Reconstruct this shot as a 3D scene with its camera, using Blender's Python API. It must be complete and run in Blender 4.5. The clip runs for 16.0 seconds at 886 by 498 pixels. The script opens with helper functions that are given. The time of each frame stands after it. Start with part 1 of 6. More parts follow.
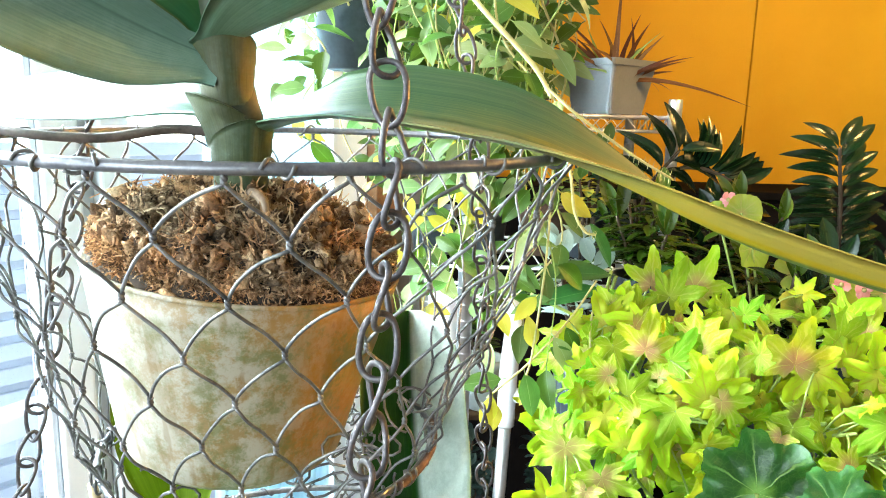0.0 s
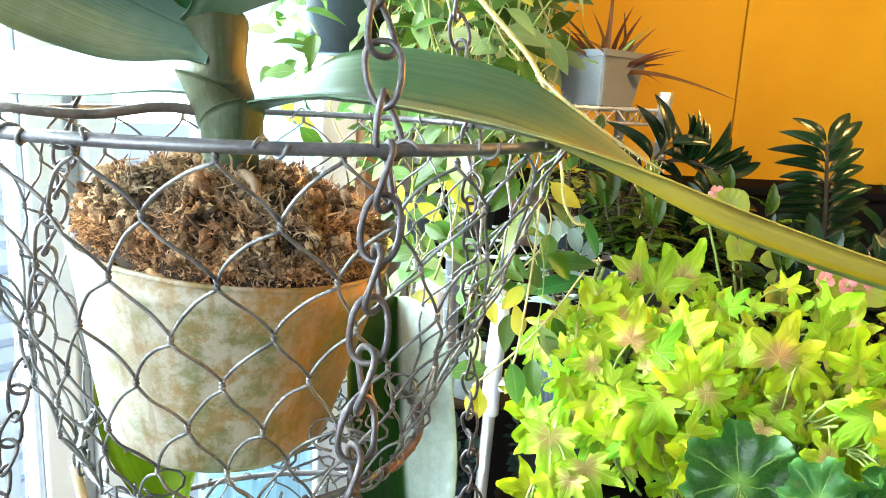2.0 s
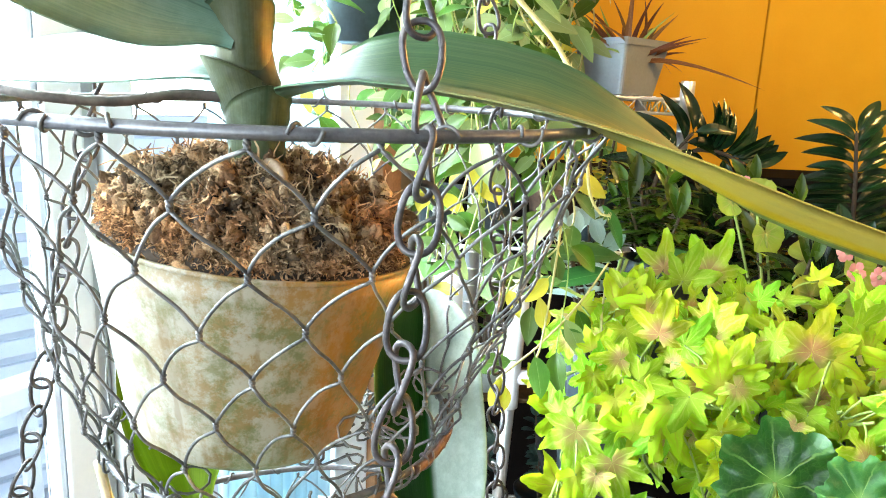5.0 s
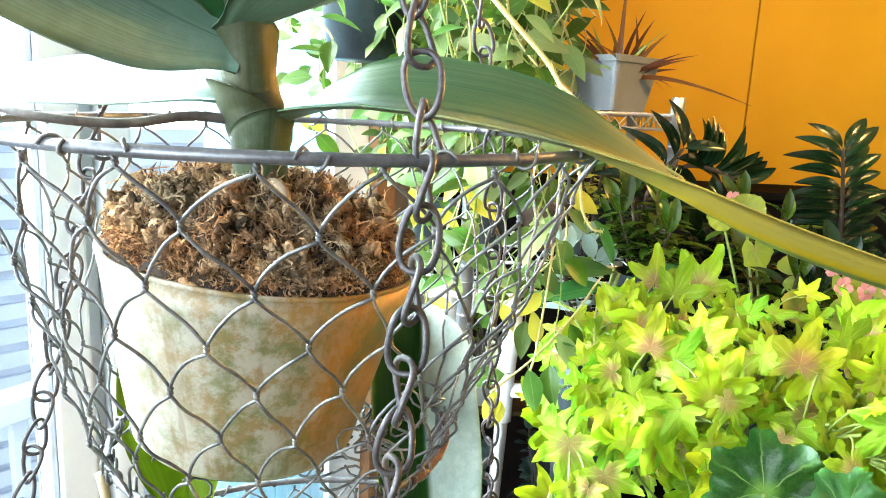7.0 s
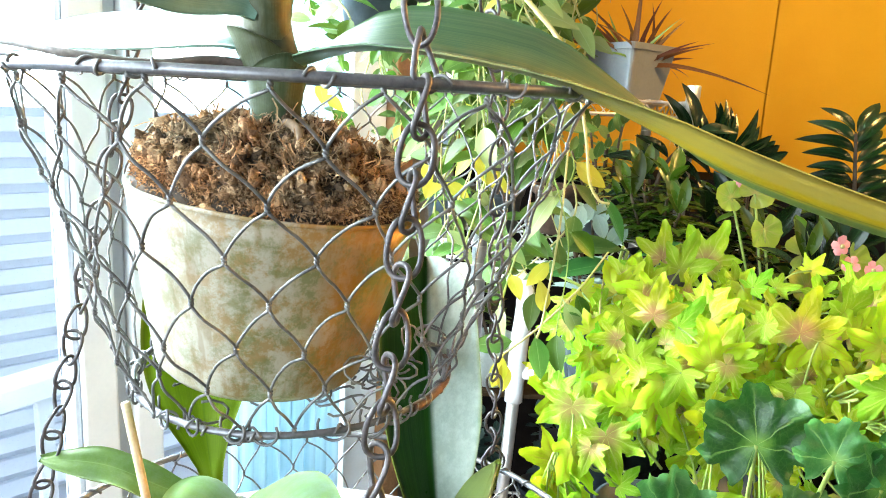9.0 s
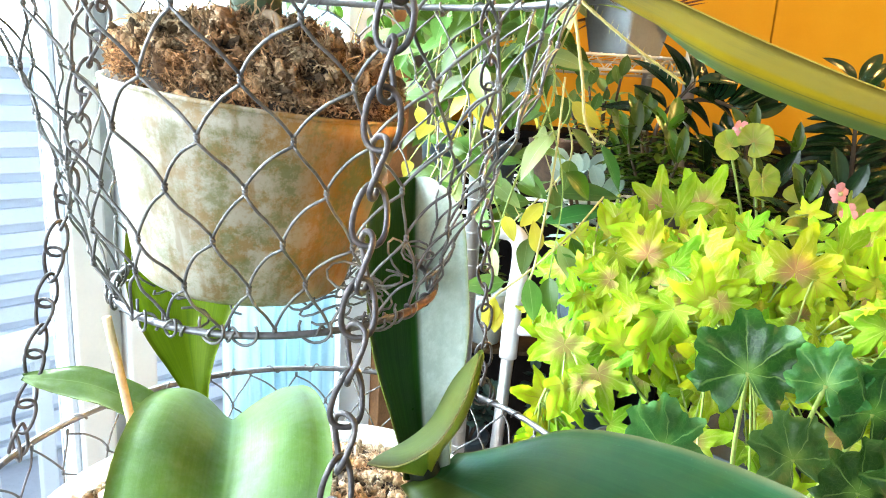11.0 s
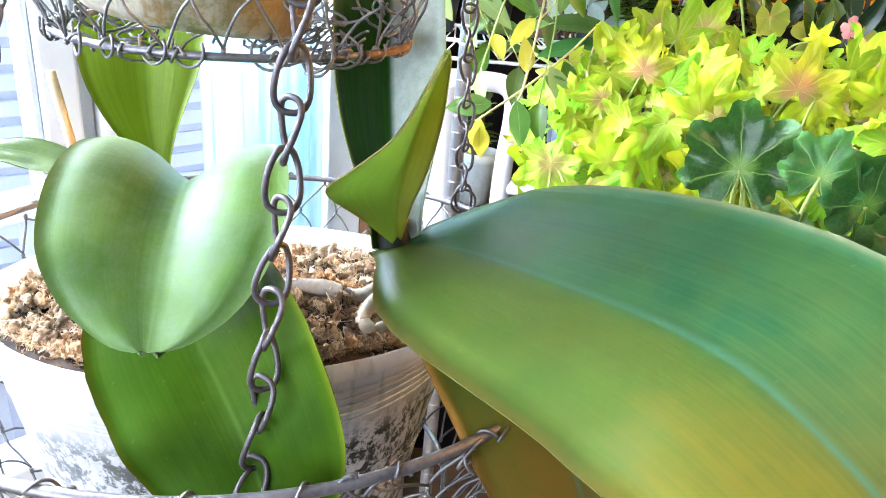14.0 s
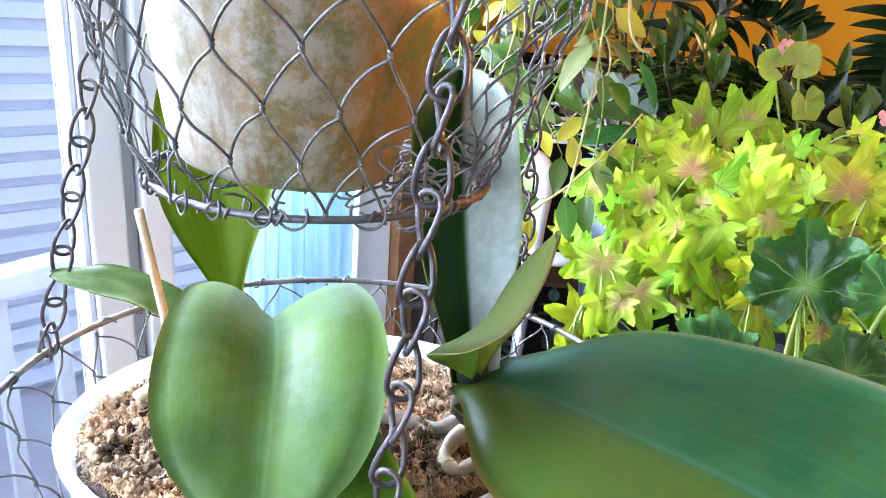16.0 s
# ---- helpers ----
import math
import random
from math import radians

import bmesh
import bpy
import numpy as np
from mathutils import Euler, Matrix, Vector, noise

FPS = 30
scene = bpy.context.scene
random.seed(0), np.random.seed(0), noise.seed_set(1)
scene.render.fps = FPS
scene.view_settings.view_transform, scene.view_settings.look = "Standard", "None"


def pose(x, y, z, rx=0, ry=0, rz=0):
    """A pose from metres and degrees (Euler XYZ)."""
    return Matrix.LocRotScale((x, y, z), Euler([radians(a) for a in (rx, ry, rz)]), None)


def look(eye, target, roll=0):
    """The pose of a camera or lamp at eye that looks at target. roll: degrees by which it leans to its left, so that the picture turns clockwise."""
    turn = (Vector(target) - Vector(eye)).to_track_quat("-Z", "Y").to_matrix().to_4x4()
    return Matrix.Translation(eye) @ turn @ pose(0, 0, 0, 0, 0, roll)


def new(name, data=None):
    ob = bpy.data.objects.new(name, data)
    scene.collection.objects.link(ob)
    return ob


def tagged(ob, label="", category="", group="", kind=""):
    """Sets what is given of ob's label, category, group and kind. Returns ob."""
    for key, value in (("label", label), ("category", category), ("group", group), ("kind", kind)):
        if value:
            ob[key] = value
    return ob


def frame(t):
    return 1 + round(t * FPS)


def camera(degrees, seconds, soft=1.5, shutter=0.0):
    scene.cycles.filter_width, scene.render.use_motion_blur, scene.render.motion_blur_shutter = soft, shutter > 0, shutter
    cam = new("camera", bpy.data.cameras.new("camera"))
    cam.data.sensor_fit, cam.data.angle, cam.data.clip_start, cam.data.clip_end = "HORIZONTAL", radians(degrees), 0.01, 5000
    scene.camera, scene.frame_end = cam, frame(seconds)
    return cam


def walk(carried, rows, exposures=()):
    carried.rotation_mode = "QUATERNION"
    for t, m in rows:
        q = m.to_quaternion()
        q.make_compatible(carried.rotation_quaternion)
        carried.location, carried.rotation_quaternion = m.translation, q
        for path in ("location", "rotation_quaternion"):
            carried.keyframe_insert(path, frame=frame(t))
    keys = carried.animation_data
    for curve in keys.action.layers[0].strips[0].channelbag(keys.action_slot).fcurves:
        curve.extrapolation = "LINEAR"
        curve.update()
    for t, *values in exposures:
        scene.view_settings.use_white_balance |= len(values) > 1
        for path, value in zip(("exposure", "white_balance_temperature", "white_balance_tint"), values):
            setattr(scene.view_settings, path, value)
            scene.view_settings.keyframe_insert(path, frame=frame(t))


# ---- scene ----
cam = camera(65.7, 16.0, 1.0)
METRES, EYE, TILT, LEAN, TURN = 0.3, 1.5, -10.5, -1.5, 0.0
ROWS = [
    (0.0, 0.0, 0.0, 0.0, 0.0, 0.0, -0.0),
    (0.5, -0.0049, 0.0058, 0.0013, -0.11, -0.08, -0.23),
    (1.0, -0.0034, 0.0036, 0.0003, -0.45, -0.38, -0.6),
    (1.5, -0.0038, 0.0001, 0.0007, -0.81, -0.61, -0.74),
    (2.0, -0.0056, 0.0049, -0.0051, -1.09, -0.89, -1.1),
    (2.5, -0.007, 0.0147, -0.0135, -0.99, -1.4, -1.19),
    (3.0, -0.0087, 0.0154, -0.0118, -0.59, -1.57, -1.09),
    (3.5, -0.0091, 0.0288, -0.0161, -0.29, -1.65, -1.05),
    (4.0, -0.0037, 0.0324, -0.026, 0.35, -1.7, -1.24),
    (6.5, -0.078, 0.048, 0.0308, -0.55, -0.93, -0.81),
    (7.0, -0.0356, 0.009, 0.0003, -0.5, -0.54, -1.15),
    (7.5, -0.0084, -0.0341, -0.0287, -0.38, -0.38, -1.6),
    (8.0, -0.0008, -0.0447, -0.0655, 0.51, -0.56, -1.5),
    (10.5, -0.0225, -0.0638, -0.0995, 1.24, -1.25, -1.92),
    (11.0, 0.0136, -0.0338, -0.1852, 0.97, -2.97, -2.16),
    (11.5, 0.0559, -0.024, -0.2593, 1.15, -4.13, -2.45),
    (12.0, 0.0827, -0.0194, -0.3083, 1.02, -6.15, -2.59),
    (12.5, 0.0933, 0.001, -0.3362, 0.97, -8.41, -2.1),
    (13.0, 0.0755, 0.0095, -0.4011, 1.13, -9.6, -3.39),
    (13.5, 0.0657, 0.0332, -0.4085, 0.92, -11.4, -3.62),
    (14.0, 0.0573, 0.019, -0.399, 0.68, -11.83, -3.46),
    (14.5, 0.049, 0.0125, -0.3928, 0.61, -11.93, -3.13),
    (15.0, 0.0457, 0.0247, -0.3858, 0.88, -12.21, -3.67),
    (15.5, -0.0043, 0.0302, -0.3437, 0.92, -9.28, -4.21),
    (16.0, -0.0551, 0.0302, -0.2669, 1.69, -7.99, -3.08),
]
walk(cam, [(t, pose(0, 0, EYE, TILT, LEAN, TURN) @ pose(METRES * x, METRES * y, METRES * z, 90 + pitch, roll, yaw)) for t, x, y, z, yaw, pitch, roll in ROWS],
     [(0.0, 1.68, 6800, 10), (8.0, 1.68, 6800, 11), (10.5, 1.72, 6800, 12), (12.5, 1.72, 6600, 20), (13.2, 1.77, 6500, 25), (14.0, 1.77, 6500, 25), (14.7, 1.66, 6500, 26), (15.4, 1.72, 6350, 27), (16.0, 1.32, 6150, 29)])

# ---- world, sun, large lights ----
world = bpy.data.worlds.new("world")
scene.world = world
world.use_nodes = True
wn = world.node_tree
sky = wn.nodes.new("ShaderNodeTexSky")
sky.sky_type = "NISHITA"
sky.sun_disc = False
sky.sun_elevation, sky.sun_rotation = radians(49), radians(18.4)
wn.links.new(sky.outputs[0], wn.nodes["Background"].inputs[0])
wn.nodes["Background"].inputs[1].default_value = 0.15

sun_data = bpy.data.lights.new("sun", "SUN")
sun_data.energy, sun_data.angle, sun_data.color = 0.7, radians(3), (1.0, 0.96, 0.9)
sun = new("sun", sun_data)
sun.matrix_world = look((1.5, 4.5, 6.5), (0, 0.0, 1.0))

# the window wall runs obliquely from the corner WC along WD
WC = Vector((-0.08, 1.38, 0.0))
WD = Vector((-0.669, -0.743, 0.0)).normalized()
WN = Vector((0.743, -0.669, 0.0)).normalized()     # into the room


def wall_point(s, depth, z):
    return WC + WD * s + WN * depth + Vector((0, 0, z))


# a second window wall runs on from the first, behind and beside the camera
SC = WC + WD * 2.6
SD = Vector((0.55, -0.835, 0.0)).normalized()
SN = Vector((0.835, 0.55, 0.0)).normalized()

for name, at, to, w, h, watts in (("window_daylight", wall_point(1.3, -0.13, 1.86), wall_point(1.3, 1.0, 1.50), 2.1, 0.86, 66.0),
                                  ("side_window_daylight", SC + SD * 1.4 - SN * 0.13 + Vector((0, 0, 1.6)), SC + SD * 1.4 + SN + Vector((0, 0, 1.5)), 2.0, 1.5, 37.0)):
    win_data = bpy.data.lights.new(name, "AREA")
    win_data.shape, win_data.size, win_data.size_y = "RECTANGLE", w, h
    win_data.energy, win_data.color = watts, (0.74, 0.90, 1.0)
    new(name, win_data).matrix_world = look(at, to)

lamp_data = bpy.data.lights.new("floor_lamp_bulb", "POINT")
lamp_data.energy, lamp_data.color, lamp_data.shadow_soft_size = 9.5, (1.0, 0.58, 0.18), 0.05
room_lamp = new("floor_lamp_bulb", lamp_data)
room_lamp.location = (0.80, 0.80, 1.92)
# unseen fill light, added to brighten the nearer leaves with warm light
warm_fill_data = bpy.data.lights.new("warm_fill_light", "POINT")
warm_fill_data.energy, warm_fill_data.color, warm_fill_data.shadow_soft_size = 2.3, (1.0, 0.60, 0.22), 0.06
warm_fill = new("warm_fill_light", warm_fill_data)
warm_fill.location = (0.80, 0.12, 1.72)
# unseen narrow spot, added to warm the right side of the pot
spot_data = bpy.data.lights.new("warm_pot_fill", "AREA")
spot_data.shape, spot_data.size, spot_data.spread = "DISK", 0.10, radians(38)
spot_data.energy, spot_data.color = 0.45, (1.0, 0.46, 0.10)
new("warm_pot_fill", spot_data).matrix_world = look((0.92, 0.78, 1.60), (-0.02, 0.31, 1.40))


# ---- helpers of this scene ----
def thing(name, loc, label, category, group="", kind=""):
    ob = new(name)
    ob.location = loc
    ob.empty_display_size = 0.02
    return tagged(ob, label, category, group, kind)


def put(ob, parent):
    """Hangs ob, whose pose is given in the world, under parent (thing or part)."""
    ob.parent = parent
    if parent.parent is None and parent.data is None:
        ob.matrix_parent_inverse = Matrix.Translation(-Vector(parent.location))
    return ob


def to_mesh(name, bm, material, smooth=True):
    me = bpy.data.meshes.new(name)
    bm.normal_update()
    bm.to_mesh(me)
    bm.free()
    me.materials.append(material)
    if smooth:
        me.polygons.foreach_set("use_smooth", [True] * len(me.polygons))
    me.update()
    return me


def part(name, bm, material, parent=None, label="", smooth=True, kind=""):
    ob = new(name, to_mesh(name, bm, material, smooth))
    if parent is not None:
        put(ob, parent)
    if label or kind:
        tagged(ob, label, kind=kind)
    return ob


def piece(name, me, m, parent):
    """One more object on a shared mesh."""
    ob = new(name, me)
    ob.matrix_basis = m
    return put(ob, parent)


def structure(name, bm, material, label, category, smooth=False):
    return tagged(part(name, bm, material, None, smooth=smooth), label, category, kind="structure")


def box(bm, lo, hi, bevel=0.0, m=None):
    lo, hi = Vector(lo), Vector(hi)
    made = bmesh.ops.create_cube(bm, size=1.0, matrix=Matrix.LocRotScale((lo + hi) / 2, None, hi - lo))
    vs = made["verts"]
    if bevel:
        es = list({e for v in vs for e in v.link_edges})
        r = bmesh.ops.bevel(bm, geom=es, offset=bevel, segments=2, affect="EDGES", profile=0.6)
        vs = list({v for f in r["faces"] for v in f.verts} | {v for v in vs if v.is_valid})
    if m is not None:
        bmesh.ops.transform(bm, matrix=m, verts=[v for v in vs if v.is_valid])
    return bm


def curve_points(ctrl, n):
    """Points on a smooth line through the controls."""
    P = [Vector(p) for p in ctrl]
    if len(P) == 2:
        return [P[0].lerp(P[1], i / n) for i in range(n + 1)]
    P = [P[0] * 2 - P[1]] + P + [P[-1] * 2 - P[-2]]
    out, k = [], len(P) - 3
    for i in range(n + 1):
        u = i / n * k
        j = min(int(u), k - 1)
        u -= j
        a, b, c, d = P[j:j + 4]
        out.append(0.5 * ((2 * b) + (c - a) * u + (2 * a - 5 * b + 4 * c - d) * u * u + (3 * b - a - 3 * c + d) * u ** 3))
    return out


def tube(bm, pts, radius, seg=6, closed=False, taper=None):
    """A round bar along pts; taper: radius factor at the end, or a function of 0..1."""
    pts = [Vector(p) for p in pts]
    n = len(pts)
    rings, side = [], None
    for i, p in enumerate(pts):
        if closed:
            d = pts[(i + 1) % n] - pts[i - 1]
        else:
            d = pts[min(i + 1, n - 1)] - pts[max(i - 1, 0)]
        d = d.normalized() if d.length > 1e-9 else Vector((0, 0, 1))
        if side is None:
            side = d.orthogonal().normalized()
        side = (side - d * side.dot(d))
        side = side.normalized() if side.length > 1e-6 else d.orthogonal().normalized()
        up = d.cross(side)
        s = i / max(n - 1, 1)
        r = radius * (taper(s) if callable(taper) else (1 + (taper - 1) * s if taper is not None else 1))
        rings.append([bm.verts.new(p + (side * math.cos(a) + up * math.sin(a)) * r) for a in (2 * math.pi * k / seg for k in range(seg))])
    last = n if closed else n - 1
    for i in range(last):
        a, b = rings[i], rings[(i + 1) % n]
        for k in range(seg):
            bm.faces.new((a[k], a[(k + 1) % seg], b[(k + 1) % seg], b[k]))
    if not closed:
        bm.faces.new(rings[0][::-1])
        bm.faces.new(rings[-1])
    return bm


def lathe(bm, profile, seg=48, centre=(0, 0, 0), closed=False, wobble=0.0):
    """Turns a line of (radius, height) round the z axis."""
    c, rings = Vector(centre), []
    for r, z in profile:
        if r < 1e-6:
            rings.append([bm.verts.new(c + Vector((0, 0, z)))])
        else:
            ring = []
            for k in range(seg):
                a = 2 * math.pi * k / seg
                q = 1 + wobble * noise.noise(Vector((math.cos(a) * 2, math.sin(a) * 2, z * 30)))
                ring.append(bm.verts.new(c + Vector((r * q * math.cos(a), r * q * math.sin(a), z))))
            rings.append(ring)
    pairs = list(zip(rings, rings[1:]))
    if closed:
        pairs.append((rings[-1], rings[0]))
    for a, b in pairs:
        for k in range(seg):
            j = (k + 1) % seg
            if len(a) == 1 and len(b) == 1:
                continue
            if len(a) == 1:
                bm.faces.new((a[0], b[j], b[k]))
            elif len(b) == 1:
                bm.faces.new((a[k], a[j], b[0]))
            else:
                bm.faces.new((a[k], a[j], b[j], b[k]))
    bmesh.ops.recalc_face_normals(bm, faces=bm.faces[:])
    return bm


# ---- materials ----
def nodes_of(name):
    m = bpy.data.materials.new(name)
    m.use_nodes = True
    nt = m.node_tree
    return m, nt, nt.nodes["Principled BSDF"], nt.nodes["Material Output"]


def noise_node(nt, vec, scale, detail=4.0, rough=0.6, stretch=None):
    if stretch is not None:
        mp = nt.nodes.new("ShaderNodeMapping")
        mp.inputs["Scale"].default_value = stretch
        nt.links.new(vec, mp.inputs[0])
        vec = mp.outputs[0]
    n = nt.nodes.new("ShaderNodeTexNoise")
    n.inputs["Scale"].default_value, n.inputs["Detail"].default_value, n.inputs["Roughness"].default_value = scale, detail, rough
    nt.links.new(vec, n.inputs["Vector"])
    return n.outputs["Fac"]


def ramp(nt, fac, stops):
    r = nt.nodes.new("ShaderNodeValToRGB")
    while len(r.color_ramp.elements) < len(stops):
        r.color_ramp.elements.new(0.5)
    for e, (p, c) in zip(r.color_ramp.elements, stops):
        e.position, e.color = p, (*c, 1) if len(c) == 3 else c
    nt.links.new(fac, r.inputs[0])
    return r.outputs[0]


def mix(nt, fac, a, b, kind="MIX"):
    n = nt.nodes.new("ShaderNodeMix")
    n.data_type, n.blend_type = "RGBA", kind
    for sock, v in ((n.inputs[0], fac), (n.inputs[6], a), (n.inputs[7], b)):
        if isinstance(v, (int, float)):
            sock.default_value = v
        elif isinstance(v, tuple):
            sock.default_value = (*v, 1)
        else:
            nt.links.new(v, sock)
    return n.outputs[2]


def maths(nt, op, a, b=None, clamp=False):
    n = nt.nodes.new("ShaderNodeMath")
    n.operation, n.use_clamp = op, clamp
    for sock, v in zip(n.inputs, (a, b)):
        if v is None:
            continue
        if isinstance(v, (int, float)):
            sock.default_value = v
        else:
            nt.links.new(v, sock)
    return n.outputs[0]


def bump(nt, bsdf, height, strength, distance=0.001):
    b = nt.nodes.new("ShaderNodeBump")
    b.inputs["Strength"].default_value, b.inputs["Distance"].default_value = strength, distance
    nt.links.new(height, b.inputs["Height"])
    nt.links.new(b.outputs[0], bsdf.inputs["Normal"])
    return b.outputs[0]


def plain(name, c1, c2, rough=0.6, metal=0.0, scale=30.0, fine=220.0, relief=0.25, spec=0.5, distance=0.001, shift=0.0):
    """Two tones at two scales, with fine relief."""
    m, nt, p, out = nodes_of(name)
    co = nt.nodes.new("ShaderNodeTexCoord").outputs["Object"]
    a, b = noise_node(nt, co, scale), noise_node(nt, co, fine, 3.0)
    f = maths(nt, "ADD", maths(nt, "MULTIPLY", a, 0.65), maths(nt, "MULTIPLY", b, 0.35))
    col = ramp(nt, f, ((0.36, c1), (0.62, c2)))
    if shift:
        rnd = nt.nodes.new("ShaderNodeObjectInfo").outputs["Random"]
        hs = nt.nodes.new("ShaderNodeHueSaturation")
        nt.links.new(maths(nt, "ADD", maths(nt, "MULTIPLY", rnd, shift), 1 - shift / 2), hs.inputs["Value"])
        nt.links.new(col, hs.inputs["Color"])
        col = hs.outputs[0]
    nt.links.new(col, p.inputs["Base Color"])
    p.inputs["Roughness"].default_value, p.inputs["Metallic"].default_value = rough, metal
    p.inputs["Specular IOR Level"].default_value = spec
    nt.links.new(maths(nt, "ADD", maths(nt, "MULTIPLY", a, 0.2), rough - 0.1), p.inputs["Roughness"])
    bump(nt, p, f, relief, distance)
    return m


def uv_of(nt):
    t = nt.nodes.new("ShaderNodeTexCoord")
    s = nt.nodes.new("ShaderNodeSeparateXYZ")
    nt.links.new(t.outputs["UV"], s.inputs[0])
    return t, s.outputs[0], s.outputs[1]


def see_through(nt, p, out, colour, amount):
    """Lets some light pass through a thin leaf or film."""
    tr = nt.nodes.new("ShaderNodeBsdfTranslucent")
    if isinstance(colour, tuple):
        tr.inputs[0].default_value = (*colour, 1)
    else:
        nt.links.new(colour, tr.inputs[0])
    mx = nt.nodes.new("ShaderNodeMixShader")
    mx.inputs[0].default_value = amount
    nt.links.new(p.outputs[0], mx.inputs[1])
    nt.links.new(tr.outputs[0], mx.inputs[2])
    nt.links.new(mx.outputs[0], out.inputs[0])


def strap_leaf(name, dark, light, rib, rough=0.35, through_amount=0.2, edge=None, vary=0.25, streak=0.5, patch=None, spec=0.28, tip=None, bloom_sheen=0.0, sheen_from=-1.0, shading_from=0.35, shading_to=0.92, half=(0.0, 0.01), dusty=0.0, bloom_sheen_tone=(0.27, 0.39, 0.34), half_tone=((0, 0, 0), (1, 1, 1)), near=None):
    """Long leaf: midrib along u = 0.5, fine streaks along v."""
    m, nt, p, out = nodes_of(name)
    t, u, v = uv_of(nt)
    co = t.outputs["Object"]
    st = noise_node(nt, t.outputs["UV"], 1.0, 4.0, 0.6, (80, 1.1, 1))
    big = noise_node(nt, co, 22.0, 3.0)
    fac = maths(nt, "ADD", maths(nt, "MULTIPLY", st, streak), maths(nt, "MULTIPLY", big, 1 - streak))
    col = ramp(nt, fac, ((0.33, dark), (0.67, light)))
    speck = ramp(nt, noise_node(nt, co, 420.0, 2.0), ((0.68, (0, 0, 0)), (0.76, (1, 1, 1))))
    col = mix(nt, maths(nt, "MULTIPLY", speck, 0.18), col, tuple(min(1, c * 1.6 + 0.05) for c in light))
    # near half tinted for the warm light that falls on it
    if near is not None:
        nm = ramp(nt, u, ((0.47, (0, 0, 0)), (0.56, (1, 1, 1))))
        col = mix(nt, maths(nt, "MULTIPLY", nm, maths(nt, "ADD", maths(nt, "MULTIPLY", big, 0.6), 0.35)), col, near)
    if patch is not None:
        pm = ramp(nt, noise_node(nt, co, 24.0, 5.0, 0.7), ((0.42, (0, 0, 0)), (0.80, (1, 1, 1))))
        col = mix(nt, maths(nt, "MULTIPLY", pm, 0.22), col, patch)
    # tip tint puts warm light and half-leaf shade into the colour
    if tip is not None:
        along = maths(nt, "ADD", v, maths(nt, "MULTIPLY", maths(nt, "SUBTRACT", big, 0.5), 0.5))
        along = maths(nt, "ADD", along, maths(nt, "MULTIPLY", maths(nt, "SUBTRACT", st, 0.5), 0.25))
        tm = ramp(nt, along, ((shading_from, (0, 0, 0)), (shading_to, (1, 1, 1))))
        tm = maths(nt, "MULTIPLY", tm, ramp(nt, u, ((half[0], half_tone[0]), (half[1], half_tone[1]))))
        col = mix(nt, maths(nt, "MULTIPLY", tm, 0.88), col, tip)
    # pale patches: dust and water marks, also sheen painted as colour
    if bloom_sheen:
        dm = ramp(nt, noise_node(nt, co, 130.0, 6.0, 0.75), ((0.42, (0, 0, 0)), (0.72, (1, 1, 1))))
        # limited to one half, it is sheen painted in pale colour
        if sheen_from > 0:
            dm = maths(nt, "MULTIPLY", maths(nt, "ADD", maths(nt, "MULTIPLY", dm, 0.3), 0.7), ramp(nt, u, ((sheen_from, (0, 0, 0)), (sheen_from + 0.06, (1, 1, 1)))))
        col = mix(nt, maths(nt, "MULTIPLY", dm, bloom_sheen), col, bloom_sheen_tone)
    d = maths(nt, "ABSOLUTE", maths(nt, "SUBTRACT", u, 0.5))
    ribm = ramp(nt, d, ((0.0, (1, 1, 1)), (0.018, (0, 0, 0))))
    col = mix(nt, maths(nt, "MULTIPLY", ribm, 0.75), col, rib)
    if edge is not None:
        em = ramp(nt, d, ((0.465, (0, 0, 0)), (0.5, (1, 1, 1))))
        col = mix(nt, maths(nt, "MULTIPLY", em, 0.45), col, edge)
    rnd = nt.nodes.new("ShaderNodeObjectInfo").outputs["Random"]
    hs = nt.nodes.new("ShaderNodeHueSaturation")
    nt.links.new(maths(nt, "ADD", maths(nt, "MULTIPLY", rnd, 2 * vary), 1 - vary), hs.inputs["Value"])
    nt.links.new(maths(nt, "ADD", maths(nt, "MULTIPLY", rnd, 0.05), 0.475), hs.inputs["Hue"])
    nt.links.new(col, hs.inputs["Color"])
    col = hs.outputs[0]
    nt.links.new(col, p.inputs["Base Color"])
    nt.links.new(maths(nt, "ADD", maths(nt, "MULTIPLY", big, 0.3), rough - 0.12), p.inputs["Roughness"])
    p.inputs["Specular IOR Level"].default_value = spec
    p.inputs["Sheen Weight"].default_value, p.inputs["Sheen Roughness"].default_value = dusty, 0.35
    bump(nt, p, maths(nt, "ADD", maths(nt, "MULTIPLY", st, 0.7), noise_node(nt, co, 300.0, 2.0)), 0.18, 0.0006)
    see_through(nt, p, out, mix(nt, 0.5, col, tuple(min(1, c * 1.5) for c in light)), through_amount)
    return m


